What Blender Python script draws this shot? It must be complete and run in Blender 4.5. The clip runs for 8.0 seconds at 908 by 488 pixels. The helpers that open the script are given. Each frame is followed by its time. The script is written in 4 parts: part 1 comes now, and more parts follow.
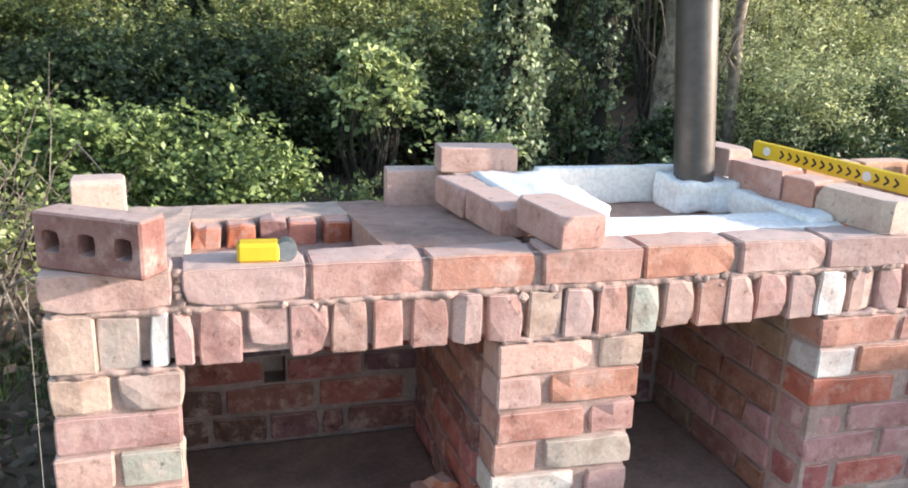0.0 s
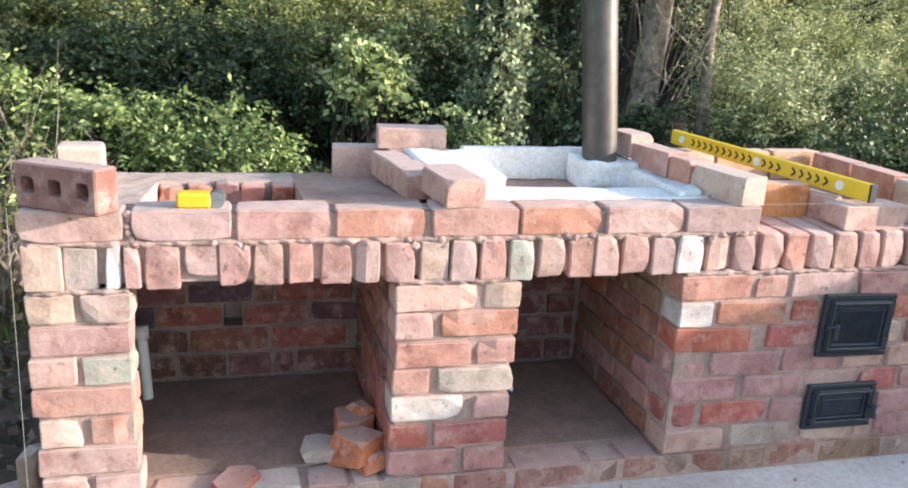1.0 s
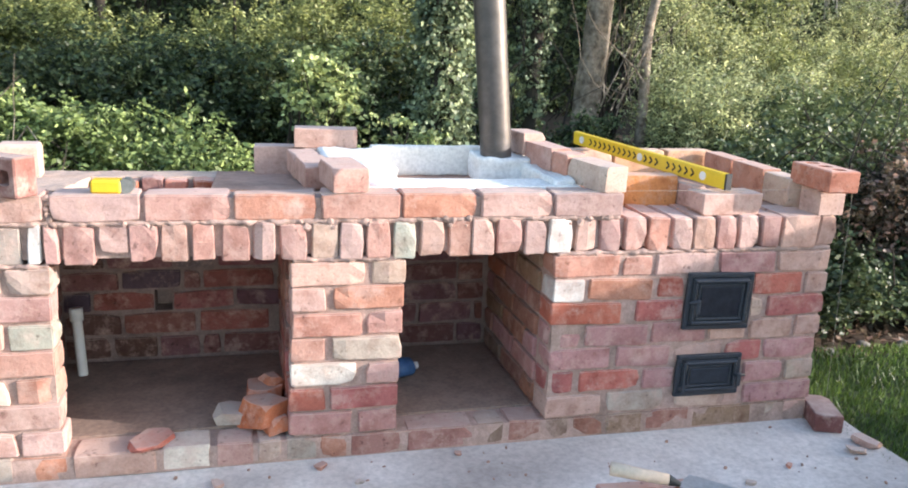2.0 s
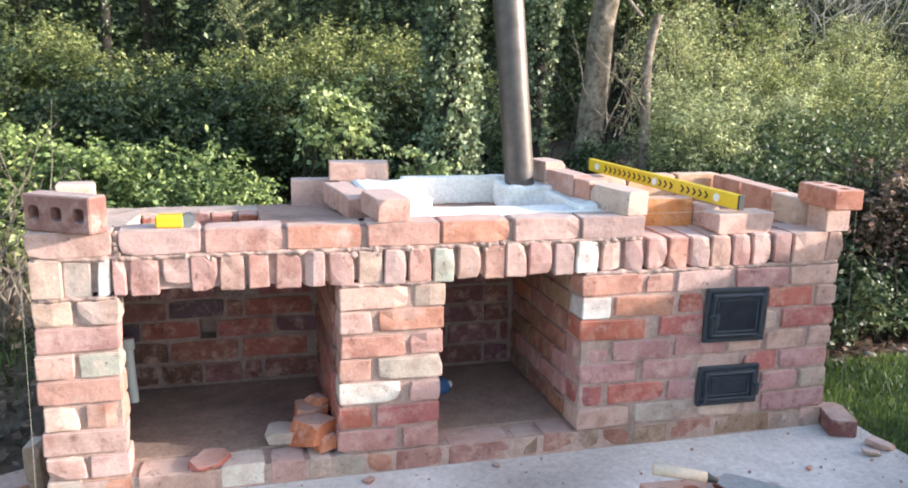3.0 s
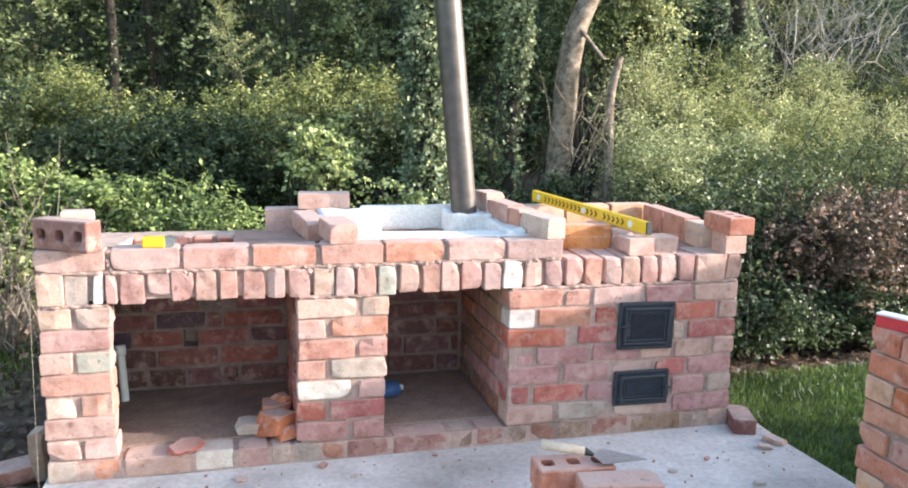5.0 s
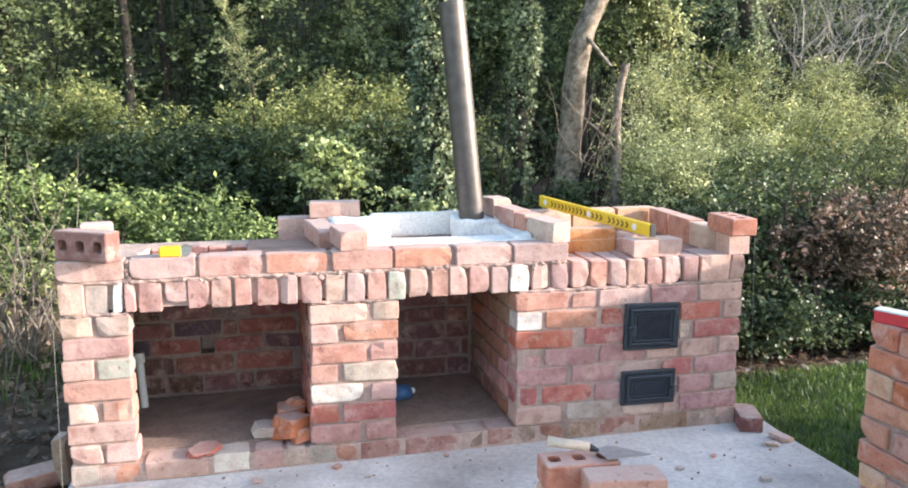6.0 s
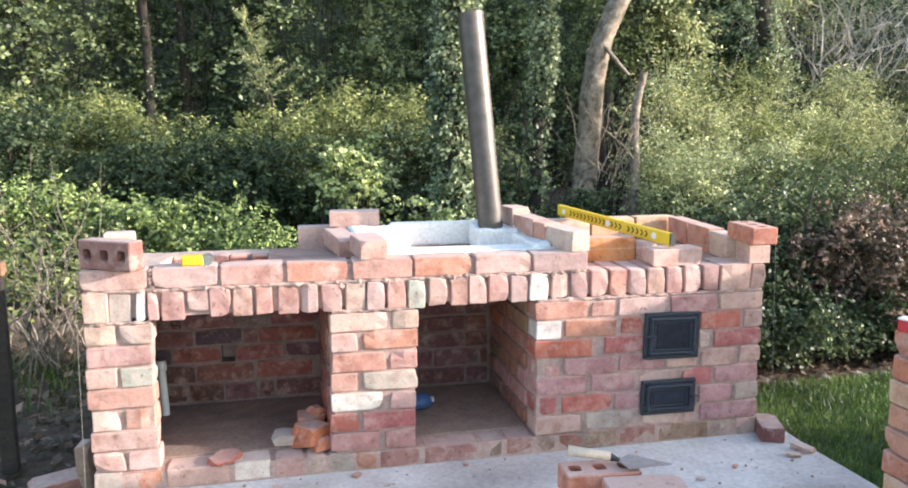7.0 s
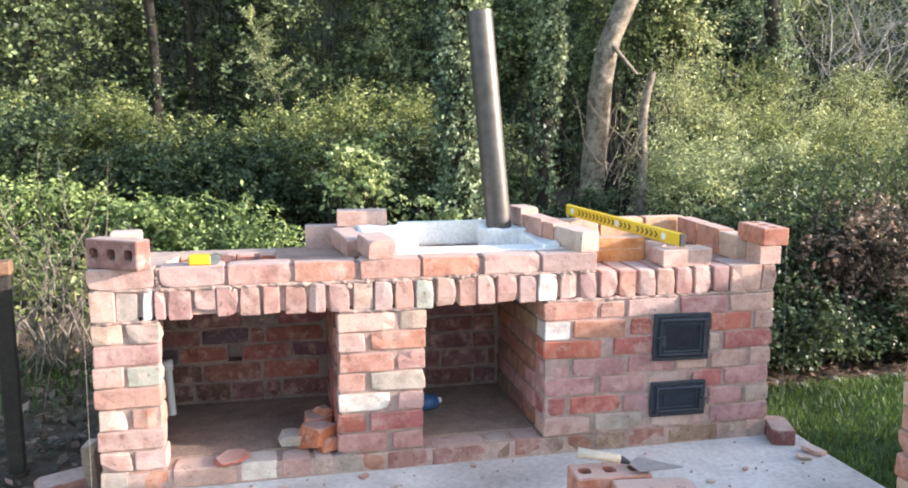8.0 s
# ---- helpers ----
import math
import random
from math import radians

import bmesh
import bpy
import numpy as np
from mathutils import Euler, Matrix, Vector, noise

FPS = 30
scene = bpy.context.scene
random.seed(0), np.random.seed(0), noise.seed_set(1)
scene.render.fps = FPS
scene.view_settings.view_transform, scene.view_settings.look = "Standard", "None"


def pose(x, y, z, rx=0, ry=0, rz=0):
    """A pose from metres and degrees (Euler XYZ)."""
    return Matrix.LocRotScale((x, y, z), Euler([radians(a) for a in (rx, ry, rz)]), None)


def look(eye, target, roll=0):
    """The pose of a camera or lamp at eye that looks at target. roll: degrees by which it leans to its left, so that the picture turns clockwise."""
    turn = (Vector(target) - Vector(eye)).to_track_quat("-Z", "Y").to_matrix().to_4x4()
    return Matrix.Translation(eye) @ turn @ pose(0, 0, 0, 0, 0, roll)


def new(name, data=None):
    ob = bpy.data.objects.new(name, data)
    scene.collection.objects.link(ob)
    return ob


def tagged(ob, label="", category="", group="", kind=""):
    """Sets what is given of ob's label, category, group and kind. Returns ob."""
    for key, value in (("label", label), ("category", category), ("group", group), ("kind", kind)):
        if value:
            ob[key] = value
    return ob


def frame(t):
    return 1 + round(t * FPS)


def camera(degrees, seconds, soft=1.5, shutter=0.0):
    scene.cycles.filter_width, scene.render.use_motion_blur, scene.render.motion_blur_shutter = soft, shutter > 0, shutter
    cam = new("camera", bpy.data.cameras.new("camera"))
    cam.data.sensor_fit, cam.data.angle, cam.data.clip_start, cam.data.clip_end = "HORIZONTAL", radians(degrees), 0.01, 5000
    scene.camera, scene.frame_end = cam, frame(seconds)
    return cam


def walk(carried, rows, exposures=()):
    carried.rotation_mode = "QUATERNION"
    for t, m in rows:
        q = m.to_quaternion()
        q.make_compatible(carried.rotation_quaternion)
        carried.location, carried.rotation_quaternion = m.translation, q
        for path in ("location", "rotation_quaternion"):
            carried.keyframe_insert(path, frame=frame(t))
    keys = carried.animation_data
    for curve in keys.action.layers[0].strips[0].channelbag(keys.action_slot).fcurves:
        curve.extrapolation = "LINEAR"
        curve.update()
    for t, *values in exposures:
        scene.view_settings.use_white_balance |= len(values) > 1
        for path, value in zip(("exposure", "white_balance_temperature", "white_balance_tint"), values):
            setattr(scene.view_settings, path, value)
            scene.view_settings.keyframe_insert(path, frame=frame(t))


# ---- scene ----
EXPOSURE = 2.08
cam = camera(58.1, 8.0, soft=1.85)

PATH = [
    (0, (0.298, -1.417, 1.217), (0.85, 0.431, 0.687), 2.0),
    (0.2, (0.35, -1.482, 1.214), (0.856, 0.391, 0.728), 1.88),
    (0.5, (0.39, -1.605, 1.219), (0.83, 0.28, 0.716), 1.2),
    (0.8, (0.437, -1.76, 1.226), (0.879, 0.11, 0.671), 2.61),
    (1, (0.486, -1.839, 1.226), (0.969, 0.027, 0.691), 2.9),
    (1.2, (0.539, -1.921, 1.229), (1.041, -0.056, 0.707), 2.7),
    (1.5, (0.642, -2.03, 1.222), (1.138, -0.161, 0.71), 2.9),
    (1.7, (0.715, -2.103, 1.201), (1.209, -0.233, 0.694), 2.8),
    (2.8, (0.582, -2.272, 1.233), (1.095, -0.386, 0.81), 1.35),
    (3, (0.541, -2.301, 1.229), (1.054, -0.415, 0.809), 1.1),
    (3.2, (0.519, -2.326, 1.24), (1.039, -0.439, 0.828), 1.37),
    (3.5, (0.511, -2.397, 1.273), (1.027, -0.502, 0.892), 1.2),
    (3.8, (0.574, -2.527, 1.27), (1.085, -0.625, 0.923), 1.09),
    (4, (0.61, -2.608, 1.258), (1.129, -0.708, 0.912), 1.3),
    (4.5, (0.655, -2.731, 1.28), (1.161, -0.828, 0.931), 1.3),
    (4.7, (0.65, -2.75, 1.285), (1.153, -0.846, 0.935), 1.29),
    (6, (0.658, -2.856, 1.284), (1.122, -0.939, 0.957), 0.0),
    (6.5, (0.652, -2.867, 1.285), (1.093, -0.942, 0.967), -0.3),
    (7, (0.645, -2.862, 1.285), (1.071, -0.932, 0.98), -0.2),
    (7.5, (0.642, -2.847, 1.287), (1.061, -0.915, 0.983), -0.2),
    (8, (0.639, -2.84, 1.283), (1.052, -0.907, 0.977), -0.1),
]
walk(cam, [(t, look(eye, target, roll)) for t, eye, target, roll in PATH], exposures=((0, EXPOSURE - 0.20), (1.5, EXPOSURE - 0.10), (3, EXPOSURE), (4.5, EXPOSURE + 0.09), (8, EXPOSURE + 0.06)))

# ---- light ----
SUN_TO = Vector((1.0, -0.36, 0.285)).normalized()
world = bpy.data.worlds.new("sky")
scene.world = world
world.use_nodes = True
wn = world.node_tree.nodes
sky = wn.new("ShaderNodeTexSky")
sky.sky_type, sky.sun_disc = "NISHITA", False
sky.sun_elevation = math.asin(SUN_TO.z)
sky.sun_rotation = math.atan2(SUN_TO.x, SUN_TO.y)
world.node_tree.links.new(sky.outputs[0], wn["Background"].inputs[0])
wn["Background"].inputs[1].default_value = 0.15
sun_data = bpy.data.lights.new("sun", "SUN")
sun_data.energy, sun_data.angle, sun_data.color = 2.25, radians(0.6), (1.0, 0.93, 0.90)
sun = new("sun", sun_data)
sun.matrix_world = look(SUN_TO * 20, (0, 0, 0))


# ---- materials ----
def material(name, rough=0.85, metal=0.0):
    m = bpy.data.materials.new(name)
    m.use_nodes = True
    b = m.node_tree.nodes["Principled BSDF"]
    b.inputs["Roughness"].default_value = rough
    b.inputs["Metallic"].default_value = metal
    return m, m.node_tree.nodes, m.node_tree.links, b


def noise_node(n, l, scale, detail=6.0, rough=0.6, coord=None):
    t = n.new("ShaderNodeTexNoise")
    t.inputs["Scale"].default_value, t.inputs["Detail"].default_value, t.inputs["Roughness"].default_value = scale, detail, rough
    if coord is not None:
        l.new(coord, t.inputs["Vector"])
    return t


def ramp(n, l, source, stops):
    r = n.new("ShaderNodeValToRGB")
    e = r.color_ramp.elements
    while len(e) < len(stops):
        e.new(0.5)
    for k, (p, c) in enumerate(stops):
        e[k].position, e[k].color = p, (*c, 1) if len(c) == 3 else c
    l.new(source, r.inputs[0])
    return r.outputs[0]


def mix(n, l, a, b, factor, mode="MIX"):
    m = n.new("ShaderNodeMix")
    m.data_type, m.blend_type = "RGBA", mode
    for socket, value in ((m.inputs["A"], a), (m.inputs["B"], b), (m.inputs["Factor"], factor)):
        if isinstance(value, bpy.types.NodeSocket):
            l.new(value, socket)
        elif isinstance(value, tuple):
            socket.default_value = (*value, 1)
        else:
            socket.default_value = value
    return m.outputs["Result"]


def bump(n, l, b, height, strength, distance):
    k = n.new("ShaderNodeBump")
    k.inputs["Strength"].default_value, k.inputs["Distance"].default_value = strength, distance
    l.new(height, k.inputs["Height"])
    l.new(k.outputs[0], b.inputs["Normal"])


def shifted(n, l):
    """Object coordinates, moved by each object's own random number."""
    tc, oi = n.new("ShaderNodeTexCoord"), n.new("ShaderNodeObjectInfo")
    v = n.new("ShaderNodeVectorMath")
    v.operation = "MULTIPLY_ADD"
    l.new(oi.outputs["Random"], v.inputs[0])
    v.inputs[1].default_value = (37, 53, 71)
    l.new(tc.outputs["Object"], v.inputs[2])
    return v.outputs[0], oi


def brick_material():
    m, n, l, b = material("fired_brick", 0.9)
    co, oi = shifted(n, l)
    big = noise_node(n, l, 14, 5, 0.6, co)
    fine = noise_node(n, l, 130, 6, 0.7, co)
    blot = noise_node(n, l, 24, 7, 0.68, co)
    c = mix(n, l, oi.outputs["Color"], mix(n, l, oi.outputs["Color"], (0.62, 0.50, 0.46), 1.0, "MULTIPLY"), ramp(n, l, big.outputs[0], [(0.45, (0, 0, 0)), (0.7, (0.9, 0.9, 0.9))]))
    pale = mix(n, l, oi.outputs["Color"], (0.58, 0.40, 0.325), 0.5)
    c = mix(n, l, c, pale, ramp(n, l, blot.outputs[0], [(0.5, (0, 0, 0)), (0.68, (0.8, 0.8, 0.8))]))
    c = mix(n, l, c, ramp(n, l, fine.outputs[0], [(0.3, (0.6, 0.6, 0.6)), (0.6, (1, 1, 1))]), 0.5, "MULTIPLY")
    # upward faces are painted paler: dust, plus the brightness of sunlit tops
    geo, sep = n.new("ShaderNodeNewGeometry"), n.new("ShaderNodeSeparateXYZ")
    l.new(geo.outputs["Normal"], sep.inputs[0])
    top_pale = n.new("ShaderNodeMath")
    top_pale.operation = "MULTIPLY"
    l.new(ramp(n, l, sep.outputs["Z"], [(0.6, (0, 0, 0)), (0.95, (0.6, 0.6, 0.6))]), top_pale.inputs[0])
    l.new(ramp(n, l, big.outputs[0], [(0.3, (0.4, 0.4, 0.4)), (0.65, (1, 1, 1))]), top_pale.inputs[1])
    c = mix(n, l, c, (0.66, 0.52, 0.45), top_pale.outputs[0])
    smear = noise_node(n, l, 10, 8, 0.72, co)
    c = mix(n, l, c, (0.54, 0.37, 0.31), ramp(n, l, smear.outputs[0], [(0.54, (0, 0, 0)), (0.64, (0.5, 0.5, 0.5))]))
    pit = noise_node(n, l, 48, 4, 0.6, co)
    c = mix(n, l, c, ramp(n, l, pit.outputs[0], [(0.27, (0.35, 0.31, 0.29)), (0.38, (1, 1, 1))]), 0.8, "MULTIPLY")
    l.new(c, b.inputs["Base Color"])
    h = mix(n, l, mix(n, l, fine.outputs[0], blot.outputs[0], 0.5), pit.outputs[0], 0.35)
    bump(n, l, b, h, 0.6, 0.006)
    return m


def stone_material(name, a, c2, scale=20, dirt=(0.12, 0.09, 0.07), dirty=0.5, relief=0.004, rough=0.92):
    m, n, l, b = material(name, rough)
    co = n.new("ShaderNodeTexCoord").outputs["Object"]
    big, fine = noise_node(n, l, scale * 0.12, 6, 0.6, co), noise_node(n, l, scale * 5, 6, 0.7, co)
    mid = noise_node(n, l, scale, 6, 0.65, co)
    c = mix(n, l, a, c2, ramp(n, l, mid.outputs[0], [(0.35, (0, 0, 0)), (0.65, (1, 1, 1))]))
    c = mix(n, l, c, dirt, ramp(n, l, big.outputs[0], [(0.48, (0, 0, 0)), (0.72, (dirty, dirty, dirty))]))
    c = mix(n, l, c, ramp(n, l, fine.outputs[0], [(0.3, (0.6, 0.6, 0.6)), (0.6, (1, 1, 1))]), 0.7, "MULTIPLY")
    l.new(c, b.inputs["Base Color"])
    bump(n, l, b, mix(n, l, fine.outputs[0], mid.outputs[0], 0.5), 0.7, relief)
    return m


def leaf_material(name, a, c2, dry=None):
    m, n, l, b = material(name, 0.46)
    g = n.new("ShaderNodeNewGeometry")
    stops = [(0.0, tuple(v * 0.65 for v in a)), (0.65, tuple(v * 0.25 + w * 0.75 for v, w in zip(a, c2))), (1.0, tuple(min(1, v * 1.5) for v in c2))]
    if dry:
        stops += [(0.9, dry)]
        stops = sorted(stops[:2] + [(0.82, dry), (1.0, dry)])
    c = ramp(n, l, g.outputs["Random Per Island"], stops)
    co = n.new("ShaderNodeTexCoord").outputs["Object"]
    c = mix(n, l, c, ramp(n, l, noise_node(n, l, 2.5, 3, 0.6, co).outputs[0], [(0.35, (0.45, 0.5, 0.42)), (0.65, (1.2, 1.15, 0.97))]), 1.0, "MULTIPLY")
    l.new(c, b.inputs["Base Color"])
    b.inputs["Specular IOR Level"].default_value = 0.4
    t = n.new("ShaderNodeBsdfTranslucent")
    l.new(c, t.inputs[0])
    s = n.new("ShaderNodeMixShader")
    s.inputs[0].default_value = 0.3
    l.new(b.outputs[0], s.inputs[1])
    l.new(t.outputs[0], s.inputs[2])
    l.new(s.outputs[0], n["Material Output"].inputs[0])
    return m


def plain(name, colour, rough=0.7, metal=0.0, scale=60, vary=0.25, relief=0.001):
    m, n, l, b = material(name, rough, metal)
    co = n.new("ShaderNodeTexCoord").outputs["Object"]
    t = noise_node(n, l, scale, 6, 0.65, co)
    lo = tuple(v * (1 - vary) for v in colour)
    l.new(ramp(n, l, t.outputs[0], [(0.3, lo), (0.7, colour)]), b.inputs["Base Color"])
    bump(n, l, b, t.outputs[0], 0.5, relief)
    return m


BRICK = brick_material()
MORTAR = stone_material("lime_mortar", (0.55, 0.375, 0.315), (0.39, 0.26, 0.215), 40, (0.16, 0.11, 0.08), 0.7)
# darker mortar for the core of the back wall
BACK_MORTAR = stone_material("back_mortar", (0.33, 0.235, 0.205), (0.23, 0.16, 0.14), 30, (0.06, 0.045, 0.04), 0.7)
DUSTY_BROWN = stone_material("dusty_floor", (0.39, 0.27, 0.21), (0.28, 0.195, 0.155), 14, (0.07, 0.055, 0.05), 0.7)
SCREED = stone_material("mortar_screed", (0.50, 0.305, 0.23), (0.36, 0.215, 0.165), 22, (0.13, 0.09, 0.075), 0.6)
PALE_BED = stone_material("pale_mortar_bed", (0.64, 0.47, 0.375), (0.52, 0.37, 0.295), 26, (0.24, 0.17, 0.14), 0.6)
CONCRETE = stone_material("concrete_slab", (0.76, 0.69, 0.64), (0.66, 0.59, 0.545), 9, (0.20, 0.16, 0.14), 0.6)
SOIL = stone_material("garden_soil", (0.155, 0.098, 0.062), (0.07, 0.046, 0.03), 16, (0.025, 0.02, 0.015), 0.6, 0.02)
TURF = stone_material("turf_soil", (0.05, 0.085, 0.02), (0.035, 0.05, 0.015), 22, (0.03, 0.035, 0.012), 0.6, 0.01)
BLANKET = stone_material("ceramic_blanket", (0.86, 0.83, 0.80), (0.80, 0.77, 0.73), 16, (0.58, 0.54, 0.50), 0.3, 0.0025)
STEEL = plain("galvanised_flue", (0.125, 0.112, 0.107), 0.46, 0.6, 25, 0.4)
IRON = plain("cast_iron", (0.05, 0.057, 0.07), 0.45, 0.3, 90, 0.4)
IRON_SMOOTH = plain("black_enamel", (0.035, 0.042, 0.055), 0.22, 0.2, 40, 0.5, 0.0006)
YELLOW = plain("yellow_paint", (0.78, 0.53, 0.03), 0.4, 0, 30, 0.15)
BLACK = plain("black_print", (0.02, 0.02, 0.02), 0.5)
WHITE = plain("white_plastic", (0.78, 0.77, 0.73), 0.5, 0, 30, 0.12)
RED = plain("red_paint", (0.55, 0.03, 0.04), 0.4)
BLUE = plain("blue_plastic", (0.06, 0.14, 0.30), 0.5)
WOOD = plain("pale_wood", (0.72, 0.54, 0.40), 0.6, 0, 50, 0.3)
TROWEL = plain("worn_steel", (0.55, 0.55, 0.54), 0.35, 0.9, 60, 0.3)
STRING = plain("string", (0.40, 0.36, 0.30), 0.8)
BARK = stone_material("pale_bark", (0.40, 0.33, 0.26), (0.10, 0.072, 0.05), 18, (0.06, 0.055, 0.035), 0.9, 0.03)
TWIG = plain("grey_twig", (0.46, 0.41, 0.36), 0.8, 0, 40, 0.4)
DARK_BARK = stone_material("dark_bark", (0.045, 0.034, 0.025), (0.022, 0.017, 0.013), 18, (0.03, 0.035, 0.02), 0.7, 0.02)
LIT_POST_WOOD = stone_material("lit_post_wood", (0.30, 0.16, 0.09), (0.17, 0.09, 0.055), 30, (0.06, 0.04, 0.03), 0.6, 0.004)
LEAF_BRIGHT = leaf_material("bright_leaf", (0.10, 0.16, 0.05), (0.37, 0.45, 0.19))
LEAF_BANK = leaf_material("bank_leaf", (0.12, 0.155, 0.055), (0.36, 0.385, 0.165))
# these two darker leaf colours carry the shade of lower growth
LEAF_SHADE_TINT = leaf_material("shade_tinted_leaf", (0.035, 0.06, 0.03), (0.115, 0.155, 0.08))
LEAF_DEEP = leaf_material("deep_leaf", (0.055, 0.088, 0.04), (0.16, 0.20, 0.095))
LEAF_PALE = leaf_material("pale_leaf", (0.20, 0.235, 0.12), (0.52, 0.55, 0.32))
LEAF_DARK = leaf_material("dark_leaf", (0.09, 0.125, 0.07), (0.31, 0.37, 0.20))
LEAF_IVY = leaf_material("ivy_leaf", (0.07, 0.105, 0.06), (0.36, 0.42, 0.29))
LEAF_GLOSSY = leaf_material("glossy_leaf", (0.16, 0.22, 0.09), (0.46, 0.53, 0.27))
LEAF_DRY = leaf_material("dry_leaf", (0.095, 0.085, 0.06), (0.24, 0.17, 0.13), (0.44, 0.28, 0.25))
BLADE = leaf_material("grass_blade", (0.06, 0.115, 0.025), (0.13, 0.205, 0.055))


# ---- builders ----
def thing(name, label, category, at=(0, 0, 0), turn=0, group="", kind=""):
    ob = tagged(new(name), label, category, group, kind)
    ob.matrix_basis = pose(*at, 0, 0, turn)
    ob.empty_display_size = 0.1
    return ob


def mesh_of(name, bm, mat, smooth=False):
    me = bpy.data.meshes.new(name)
    bm.to_mesh(me)
    bm.free()
    me.materials.append(mat)
    if smooth:
        me.polygons.foreach_set("use_smooth", [True] * len(me.polygons))
    return me


def part(name, bm, mat, parent, label="", smooth=False):
    ob = new(name, mesh_of(name, bm, mat, smooth))
    ob.parent = parent
    if label:
        ob["label"] = label
    return ob


def single(name, bm, mat, label, category, kind="", group="", smooth=False):
    return tagged(new(name, mesh_of(name, bm, mat, smooth)), label, category, group, kind)


def box(bm, lo, hi, m=None, bevel=0.0):
    c = [(a + b) / 2 for a, b in zip(lo, hi)]
    t = Matrix.Translation(c) @ Matrix.Diagonal((*[b - a for a, b in zip(lo, hi)], 1))
    if m is not None:
        t = m @ t
    vs = bmesh.ops.create_cube(bm, size=1, matrix=t)["verts"]
    if bevel:
        es = list({e for v in vs for e in v.link_edges})
        bmesh.ops.bevel(bm, geom=es, offset=bevel, segments=1, affect="EDGES")
    return bm


def tube(bm, a, b, ra, rb=None, n=16, caps=True):
    a, b = Vector(a), Vector(b)
    q = (b - a).to_track_quat("Z", "Y").to_matrix().to_4x4()
    m = Matrix.Translation((a + b) / 2) @ q
    bmesh.ops.create_cone(bm, cap_ends=caps, segments=n, radius1=ra, radius2=ra if rb is None else rb, depth=(b - a).length, matrix=m)
    return bm


def rough(bm, amount, scale, seed=0):
    for v in bm.verts:
        v.co += amount * noise.noise_vector(v.co * scale + Vector((seed, seed * 2, 0)))
    return bm


def worn(bm, size, r, chips):
    """Knocks corners and edges off a block about its centre."""
    for _ in range(chips):
        s = Vector([r.choice((-1, 1)) for _ in range(3)])
        n = Vector([c * r.uniform(0.25, 1) for c in s])
        if r.random() < 0.45:
            n[r.choice((0, 1, 2))] *= 0.08
        n.normalize()
        corner = Vector([c * d / 2 for c, d in zip(s, size)])
        bmesh.ops.bisect_plane(bm, geom=bm.verts[:] + bm.edges[:] + bm.faces[:], plane_co=corner - n * r.uniform(0.003, 0.014), plane_no=n, clear_outer=True)
        bmesh.ops.holes_fill(bm, edges=[e for e in bm.edges if e.is_boundary], sides=0)
    return bm


def brick_mesh(size, seed):
    """One used brick about its centre: rounded, uneven faces, broken corners and edges."""
    r = random.Random(seed)
    half = [d / 2 for d in size]
    cuts = []
    for d in size:
        n, e = max(1, round(d / 0.042)), min(0.0035, d * 0.15)
        cuts.append([-d / 2] + [-d / 2 + e + (d - 2 * e) * k / n for k in range(n + 1)] + [d / 2])
    index, verts, faces = {}, [], []

    def corner(ids):
        if ids not in index:
            index[ids] = len(verts)
            verts.append(Vector([cuts[a][i] for a, i in enumerate(ids)]))
        return index[ids]

    for a in range(3):
        u, w = (a + 1) % 3, (a + 2) % 3
        for end in (0, len(cuts[a]) - 1):
            for i in range(len(cuts[u]) - 1):
                for j in range(len(cuts[w]) - 1):
                    quad = []
                    for di, dj in ((0, 0), (1, 0), (1, 1), (0, 1)):
                        ids = [0, 0, 0]
                        ids[a], ids[u], ids[w] = end, i + di, j + dj
                        quad.append(corner(tuple(ids)))
                    faces.append(quad if end else quad[::-1])
    planes = []
    for _ in range(r.choice((3, 4, 5, 6))):
        side = [r.choice((-1, 1)) for _ in range(3)]
        n = Vector([c * r.uniform(0.3, 1) for c in side])
        if r.random() < 0.4:
            n[r.choice((0, 1, 2))] *= 0.08
        n.normalize()
        deep = r.uniform(0.004, 0.013) if r.random() < 0.85 else r.uniform(0.014, 0.022)
        planes.append((Vector([c * h for c, h in zip(side, half)]) - n * deep, n))
    skew = Matrix([[1 if a == c else r.uniform(-0.02, 0.02) for c in range(3)] for a in range(3)])
    shift = Vector((seed * 1.7, seed * 0.9, 0))
    for v in verts:
        edges = [abs(abs(v[a]) - half[a]) < 1e-6 for a in range(3)]
        if sum(edges) > 1:
            for a in range(3):
                if edges[a]:
                    v[a] *= 1 - (0.0008 + 0.0010 * sum(edges)) / half[a]
        for at, n in planes:
            over = (v - at).dot(n)
            if over > 0:
                v -= n * over * (0.85 + 0.15 * noise.noise(v * 90))
        v += 0.0026 * noise.noise_vector(v * 20 + shift) + 0.0008 * noise.noise_vector(v * 85 + shift)
    me = bpy.data.meshes.new("brick")
    me.from_pydata([skew @ v for v in verts], [], faces)
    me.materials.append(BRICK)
    return me


STOCK = {}


def stock(kind, r):
    """A shared brick mesh for this size, one of four."""
    key = (kind, r.randrange(4))
    if key not in STOCK:
        STOCK[key] = brick_mesh(kind, 7 * key[1] + int(sum(kind) * 1000))
    return STOCK[key]


